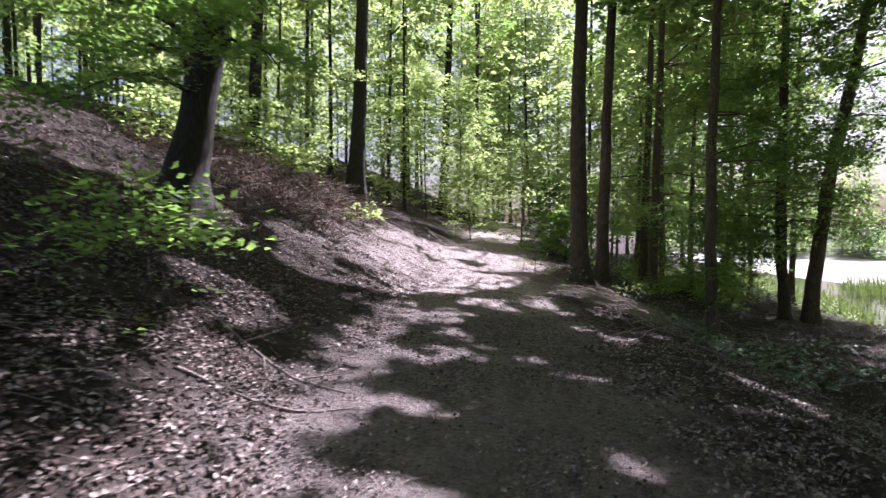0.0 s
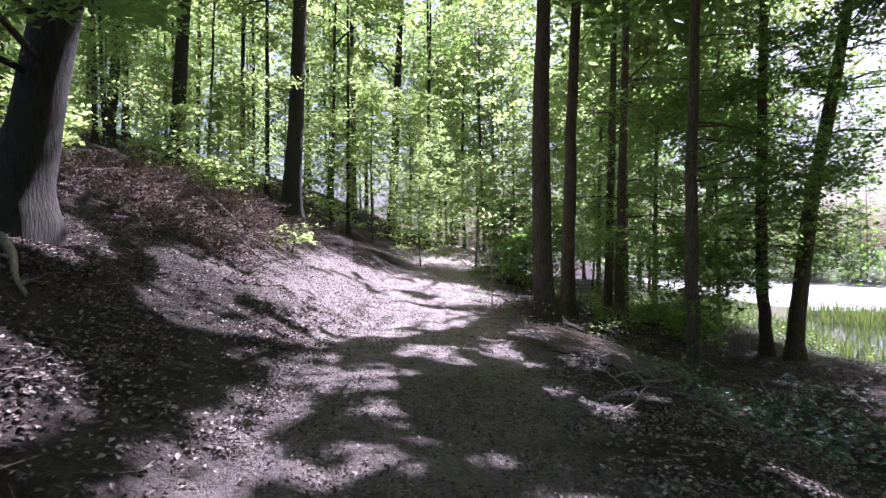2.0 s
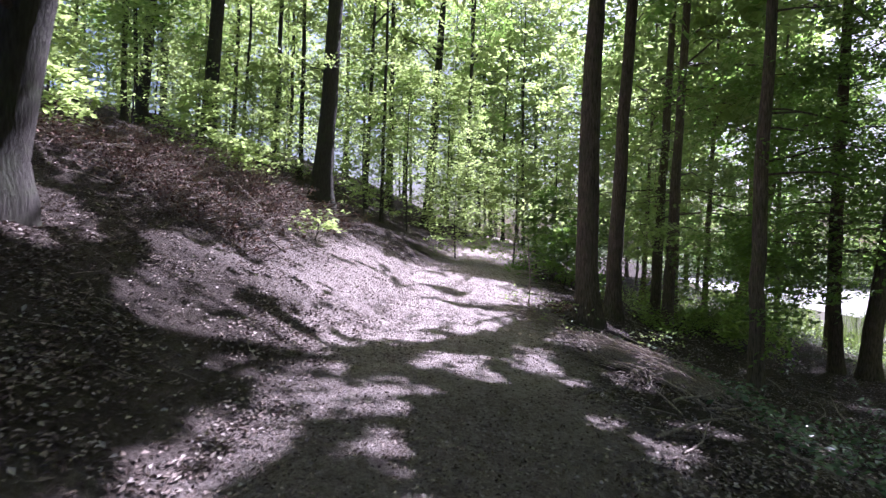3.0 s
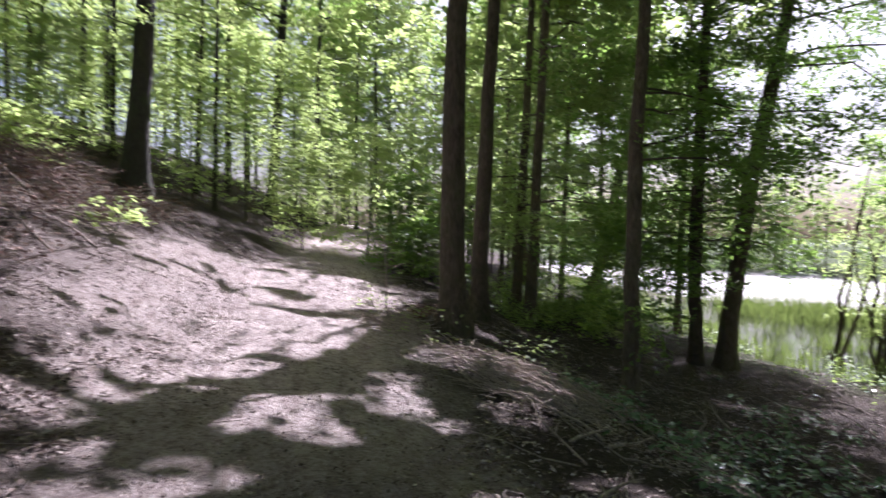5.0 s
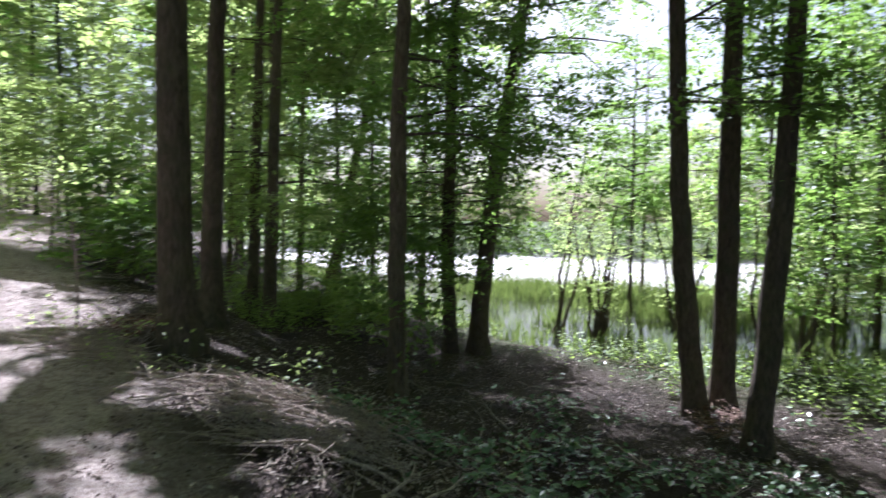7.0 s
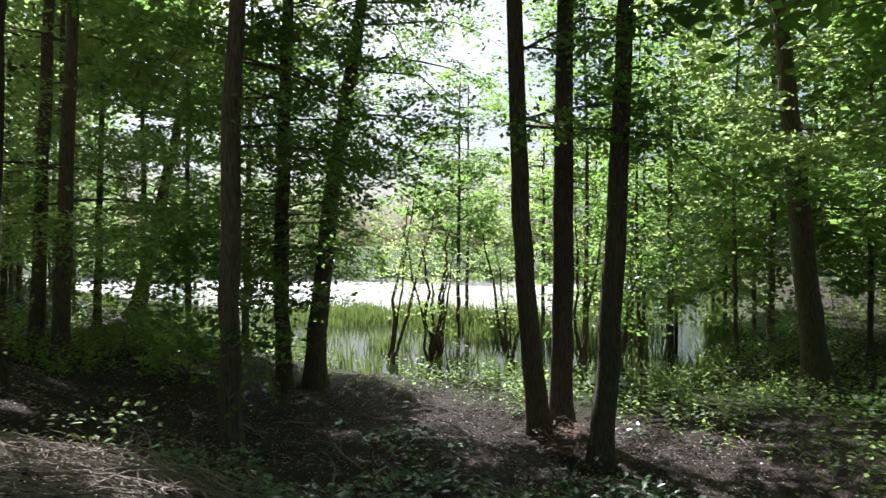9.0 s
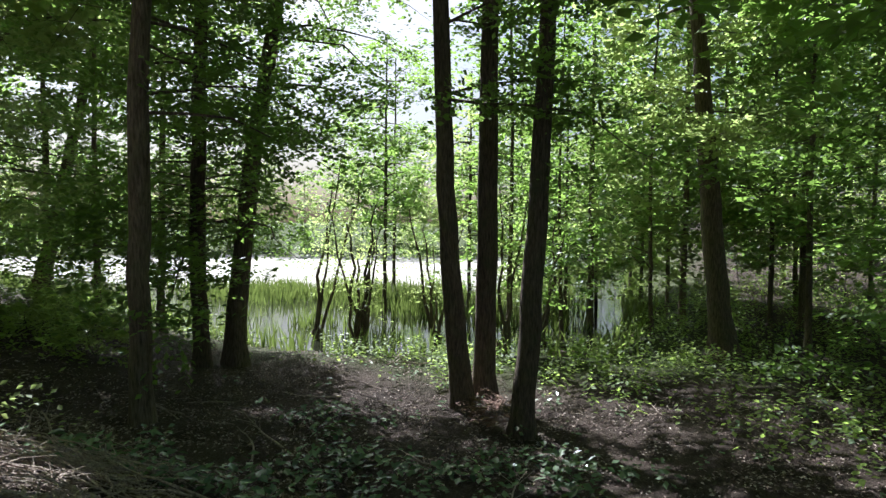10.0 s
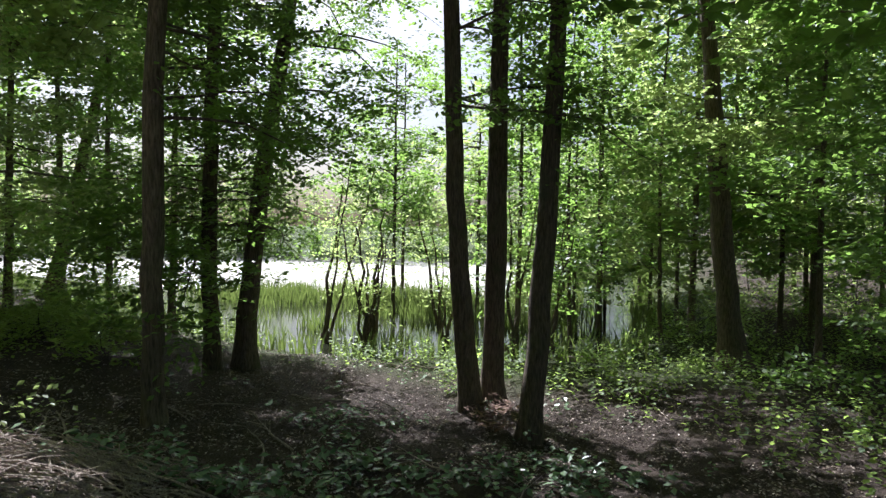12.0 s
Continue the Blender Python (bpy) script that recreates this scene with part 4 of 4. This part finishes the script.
def brush_heap():
    """A tangle of thin dead stems and dry leaves along the top of the sunny bank."""
    r = np.random.default_rng(88)
    pieces, tips = [], []
    for _ in range(5200):
        x, y = r.uniform(-7.6, -2.2), r.uniform(14.2, 25.0)
        if vnoise(x * 0.7, y * 0.7, 51) < 0.42 or x - float(path_x(y)) > -3.9 + 0.5 * math.sin(y):
            continue
        az, L, up = r.uniform(0, 6.28), r.uniform(0.3, 1.1), r.uniform(0.05, 0.9)
        e = np.linspace(0, 1, 4)
        q = np.stack([x + np.cos(az) * e * L, y + np.sin(az) * e * L, float(height(x, y)) + 0.02 + L * up * e * (1 - 0.55 * e)], -1)
        pieces.append(tube(q, r.uniform(0.004, 0.013) * (1.1 - 0.7 * e), 4))
        tips.append(q[1:])
    tagged(part("brushwood", fix_caps(mesh_data("brushwood", *join(pieces), TWIG))), "brown tangled brushwood on the bank", "brushwood", kind="stuff")
    p = np.repeat(np.concatenate(tips), 2, 0)
    p = p + r.normal(0, 0.06, p.shape)
    m = len(p)
    ll = r.uniform(0.04, 0.09, m)
    tagged(part("withered_leaves", mesh_data("withered_leaves", *leaf_mesh(p, unit(r.normal(0, 1, (m, 3))), unit(r.normal(0, 1, (m, 3))), ll, ll * 0.6), RUSTY)),
           "withered reddish leaves in the brushwood", "leaves", kind="stuff")


brush_heap()


def twig_pile():
    """Pale dead twigs raked together beside the stout alder."""
    r = np.random.default_rng(89)
    pieces = []
    for _ in range(900):
        cx, cy, wx, wy = ((3.5, 14.1, 0.9, 0.75), (3.7, 12.7, 0.7, 0.8), (4.6, 13.6, 0.9, 0.6), (2.7, 16.2, 0.35, 0.9))[int(r.integers(4))]
        x, y = r.normal(cx, wx * 0.55), r.normal(cy, wy * 0.55)
        az, L, up = r.normal(2.2, 0.9), r.uniform(0.2, 0.9), r.uniform(0.0, 0.4)
        e = np.linspace(0, 1, 4)
        qx, qy = x + np.cos(az) * e * L, y + np.sin(az) * e * L
        q = np.stack([qx, qy, height(qx, qy) + 0.015 + r.uniform(0, 0.10) + L * up * e * (1 - 0.6 * e)], -1)
        q[1:3, :2] += r.normal(0, 0.03, (2, 2))
        pieces.append(tube(q, r.uniform(0.003, 0.010) * (1.1 - 0.7 * e), 4))
    tagged(part("twig_pile", fix_caps(mesh_data("twig_pile", *join(pieces), TWIG))), "pale dead twigs heaped beside the path", "twigs", kind="stuff")


twig_pile()


def dead_sapling(x, y, tall, seed):
    r = np.random.default_rng(seed)
    root = tagged(new("dead_sapling"), "thin dead sapling standing at the path's edge", "sapling")
    root.location = (x, y, float(height(x, y)))
    k = np.linspace(0, 1, 7)
    q = np.stack([0.03 * np.sin(k * 5), 0.02 * np.cos(k * 7), k * tall - 0.05], -1)
    part("stem", fix_caps(mesh_data("stem", *tube(q, 0.018 * (1.1 - 0.6 * k), 6), TWIG, True)), root)
    for _ in range(7):
        s, az, L = r.uniform(0.3, 0.95), r.uniform(0, 6.28), r.uniform(0.2, 0.6)
        o = np.array([np.interp(s, k, q[:, j]) for j in range(3)])
        e = np.linspace(0, 1, 4)[:, None]
        part("twig", fix_caps(mesh_data("twig", *tube(o + e * np.array([math.cos(az), math.sin(az), 0.25]) * L, 0.006 * (1.2 - e[:, 0]), 5), TWIG, True)), root)


dead_sapling(2.5, 17.6, 1.5, 5)
dead_sapling(2.9, 20.3, 1.3, 6)


# ---- floor plants and litter ----
def on_floor(n, xr, yr, weight, seed):
    r = np.random.default_rng(seed)
    x, y = r.uniform(*xr, n), r.uniform(*yr, n)
    ok = r.uniform(0, 1, n) < weight(x, y)
    return x[ok], y[ok], r


def litter_weight(x, y):
    u, sd = x - path_x(y), shore(x, y)
    w = 0.25 + 0.75 * step(0.35, 0.65, vnoise(x * 1.4, y * 1.4, 31))
    on_path = step(-1.7, -0.9, u) * (1 - step(1.3, 2.0, u))
    w = w * (1 - 0.45 * on_path)
    w = w * (1 - 0.5 * step(12.5, 14, y) * (1 - step(20.5, 22, y)) * step(-4, -2.5, u) * (1 - step(1.8, 2.6, u)))
    w = w * (1 - 0.35 * step(1.9, 3.0, u))
    near = np.maximum(np.exp(-np.hypot(x - 1.0, y - 5.0) / 9), 0.7 * np.exp(-np.hypot(x - 4.5, y - 13.5) / 4))
    near = np.maximum(near, 0.6 * np.exp(-np.hypot(x + 3.2, y - 14.5) / 3.5))
    return w * np.clip(near * 1.6, 0.05, 1) * (sd < -0.6)


x, y, r = on_floor(620000, (-10, 15), (-0.5, 26), litter_weight, 61)
n = len(x)
c = np.stack([x, y, height(x, y) + r.uniform(0.004, 0.03, n)], -1)
f = unit(np.stack([r.normal(0, 1, n), r.normal(0, 1, n), r.normal(0, 0.25, n)], -1))
up = unit(np.array([0, 0, 1.0]) + r.normal(0, 0.35, (n, 3)))
ll = r.uniform(0.032, 0.068, n) * np.where(np.abs(x - path_x(y)) < 1.3, 0.72, 1.0)
tagged(part("leaf_litter", mesh_data("leaf_litter", *leaf_mesh(c, f, up, ll, ll * 0.6, 0.25), LITTER)), "dry brown fallen beech leaves", "leaves", kind="stuff")

x, y, r = on_floor(9000, (-7, 12), (0, 23), lambda x, y: 0.6 * litter_weight(x, y) + 0.02, 62)
tw = []
for a, b in zip(x, y):
    az, L = r.uniform(0, 6.28), r.uniform(0.08, 0.45)
    e = np.linspace(-0.5, 0.5, 3)
    qx, qy = a + np.cos(az) * e * L, b + np.sin(az) * e * L
    q = np.stack([qx, qy, height(qx, qy) + r.uniform(0.004, 0.03)], -1)
    q[1, :2] += r.normal(0, 0.02, 2)
    tw.append(tube(q, np.array([1, 0.8, 0.5]) * r.uniform(0.002, 0.005), 4))
tagged(part("twigs", fix_caps(mesh_data("twigs", *join(tw), TWIG))), "thin dead twigs strewn on the floor", "twigs", kind="stuff")


def herbs(name, x, y, r, tall, leaf, n_leaf, mat, label, category):
    """Upright leafy stems: one tuft at each spot."""
    m = len(x)
    hgt = tall * r.uniform(0.4, 1.1, m)
    k = np.repeat(np.arange(n_leaf)[None] / n_leaf, m, 0) * 0.85 + 0.15
    az = r.uniform(0, 6.28, (m, n_leaf))
    out = leaf * r.uniform(0.5, 1.3, (m, n_leaf))
    lean = r.normal(0, 0.25, (m, 2))
    z = height(x, y)
    c = np.stack([x[:, None] + lean[:, :1] * k * hgt[:, None] + np.cos(az) * out, y[:, None] + lean[:, 1:] * k * hgt[:, None] + np.sin(az) * out, z[:, None] + k * hgt[:, None]], -1)
    f = unit(np.stack([np.cos(az), np.sin(az), r.normal(-0.1, 0.3, az.shape)], -1))
    up = unit(np.array([0, 0, 1.0]) + r.normal(0, 0.3, f.shape))
    ll = leaf * r.uniform(0.7, 1.3, az.shape)
    tagged(part(name, mesh_data(name, *leaf_mesh(c.reshape(-1, 3), f.reshape(-1, 3), up.reshape(-1, 3), ll.ravel(), ll.ravel() * 0.6), mat)), label, category, kind="stuff")


def herb_weight(x, y):
    sd = shore(x, y)
    belt = step(-5.5, -3.0, sd) * (1 - step(-0.4, 0.1, sd)) * (1 - 0.9 * step(16.5, 19.0, y))
    right = 0.6 * step(0, 3, x - 9.0 - 0.6 * np.maximum(0, y - 8)) * (y < 13)
    far_left = (x > 6.5) & (y > 21) & (sd < 0)
    return np.clip(np.maximum(np.maximum(belt, right), far_left * 0.8), 0, 1) * (0.15 + 0.85 * step(0.35, 0.6, vnoise(x * 0.8, y * 0.8, 41)))


x, y, r = on_floor(15000, (6, 34), (-4, 34), herb_weight, 63)
herbs("nettles", x, y, r, 0.75, 0.11, 10, LEAF_HERB, "bright green nettles and herbs along the pond", "herbs")


def bramble_weight(x, y):
    u = x - path_x(y)
    return step(1.8, 3.0, u) * (shore(x, y) < -3.5) * step(0.36, 0.58, vnoise(x * 0.7 + 5, y * 0.7, 42)) * (0.06 + 0.94 * ((y < 15.0) & (y > 10.0) & (x < 9.5) & (u > 3.9)))


x, y, r = on_floor(3600, (3.5, 15), (4, 20), bramble_weight, 64)
herbs("brambles", x, y, r, 0.30, 0.115, 6, LEAF_BRAMBLE, "low dull green bramble leaves over litter", "brambles")


def reed_bed():
    def weight(x, y):
        sd, bed = shore(x, y), pale_flat(x, y)
        tufts = step(0.3, 0.55, vnoise(x * 0.45, y * 0.45, 43))
        belt = step(7.5, 10.0, sd + 3 * (vnoise(x * 0.3, y * 0.3, 44) - 0.5)) * (1 - step(0.0, 1.5, bed)) * (0.25 + 0.75 * tufts)
        shallow = 0.35 * step(1.5, 3.5, sd) * step(0.5, 0.65, vnoise(x * 0.5 + 9, y * 0.5, 45)) * (x - 16 > 0.35 * (y - 16)) * (bed < 0)
        return belt + shallow + 0.4 * step(-0.8, 0, sd) * (1 - step(0.3, 1, sd))
    x, y, r = on_floor(130000, (13, 60), (9, 56), weight, 65)
    m = len(x)
    z = np.maximum(height(x, y), WATER_Z - 0.05)
    tall = r.uniform(0.35, 1.0, m)
    az = r.uniform(0, 6.28, m)
    lean = r.normal(0, 0.22, (m, 2))
    w = 0.03
    a = np.stack([x - w * np.cos(az), y - w * np.sin(az), z], -1)
    b = np.stack([x + w * np.cos(az), y + w * np.sin(az), z], -1)
    mid = np.stack([x + lean[:, 0] * tall * 0.4, y + lean[:, 1] * tall * 0.4, z + tall * 0.6], -1)
    tip = np.stack([x + lean[:, 0] * tall, y + lean[:, 1] * tall, z + tall], -1)
    v = np.stack([a, b, mid + (b - a) * 0.4, mid - (b - a) * 0.4, tip], 1).reshape(-1, 3)
    i = np.arange(m)[:, None] * 5
    fc = np.concatenate([i + [0, 1, 2], i + [0, 2, 3], i + [3, 2, 4]], 1).reshape(-1, 3)
    tagged(part("reeds", mesh_data("reeds", v, fc, REED)), "green reeds standing in shallow water", "reeds", kind="stuff")


reed_bed()


def withered_fern(x, y, seed):
    r = np.random.default_rng(seed)
    root = tagged(new("withered_fern"), "withered rust-red fern at the foot of an alder", "fern")
    root.location = (x, y, float(height(x, y)))
    for i in range(9):
        az, L = i * 0.7 + r.uniform(0, 0.3), r.uniform(0.45, 0.8)
        e = np.linspace(0, 1, 12)
        q = np.stack([np.cos(az) * e * L * 0.7, np.sin(az) * e * L * 0.7, 0.02 + L * (1.1 * e - 0.75 * e ** 2)], -1)
        c = np.repeat(q[2:], 2, 0) + r.normal(0, 0.015, (20, 3))
        side = np.array([-math.sin(az), math.cos(az), 0.1])
        f = unit(np.where(np.arange(20)[:, None] % 2, 1, -1) * side + r.normal(0, 0.2, (20, 3)))
        frond = leaf_mesh(c + f * 0.04, f, unit(np.array([0, 0, 1.0]) + r.normal(0, 0.3, (20, 3))), np.full(20, 0.12), np.full(20, 0.035))
        part("frond", mesh_data("frond", *frond, RUSTY), root)


withered_fern(3.0, 16.7, 1)
withered_fern(3.25, 17.3, 2)
withered_fern(11.0, 12.95, 3)
withered_fern(11.45, 12.9, 4)
withered_fern(10.3, 12.5, 5)
sapling("young_beech", 2.75, 15.4, 0.35, 0.35, LEAF_FRESH_LIT, 0.07, 120, 201, "tiny beech seedling at the path's edge", dia=0.008)
sapling("young_beech", 2.45, 17.0, 0.5, 0.35, LEAF_FRESH_LIT, 0.07, 140, 202, "tiny beech seedling at the path's edge", dia=0.01)
sapling("young_beech", 4.3, 14.6, 0.5, 0.45, LEAF_FRESH_LIT, 0.07, 150, 203, "tiny beech seedling at the path's edge", dia=0.01)


# ---- crumbs of earth and small stones on the path ----
def clods():
    x, y, r = on_floor(9000, (-3.5, 3.2), (0.5, 23), lambda x, y: step(-3.0, -1.2, x - path_x(y)) * (1 - step(1.4, 2.2, x - path_x(y))) * step(0.3, 0.7, vnoise(x * 1.7, y * 1.7, 52)), 66)
    m = len(x)
    size = 0.005 + 0.02 * r.uniform(0, 1, m) ** 4
    c = np.stack([x, y, height(x, y) + size * 0.2], -1)
    octa = np.array([[1, 0, 0], [0, 1, 0], [-1, 0, 0], [0, -1, 0], [0, 0, 0.8], [0, 0, -0.8]], float)
    v = c[:, None] + octa[None] * size[:, None, None] * r.uniform(0.6, 1.3, (m, 6, 1))
    tri = np.array([[0, 1, 4], [1, 2, 4], [2, 3, 4], [3, 0, 4], [1, 0, 5], [2, 1, 5], [3, 2, 5], [0, 3, 5]])
    f = (np.arange(m)[:, None, None] * 6 + tri[None]).reshape(-1, 3)
    tagged(part("earth_crumbs", mesh_data("earth_crumbs", v.reshape(-1, 3), f, CRUMB)), "crumbs of earth and small stones", "stones", kind="stuff")


clods()
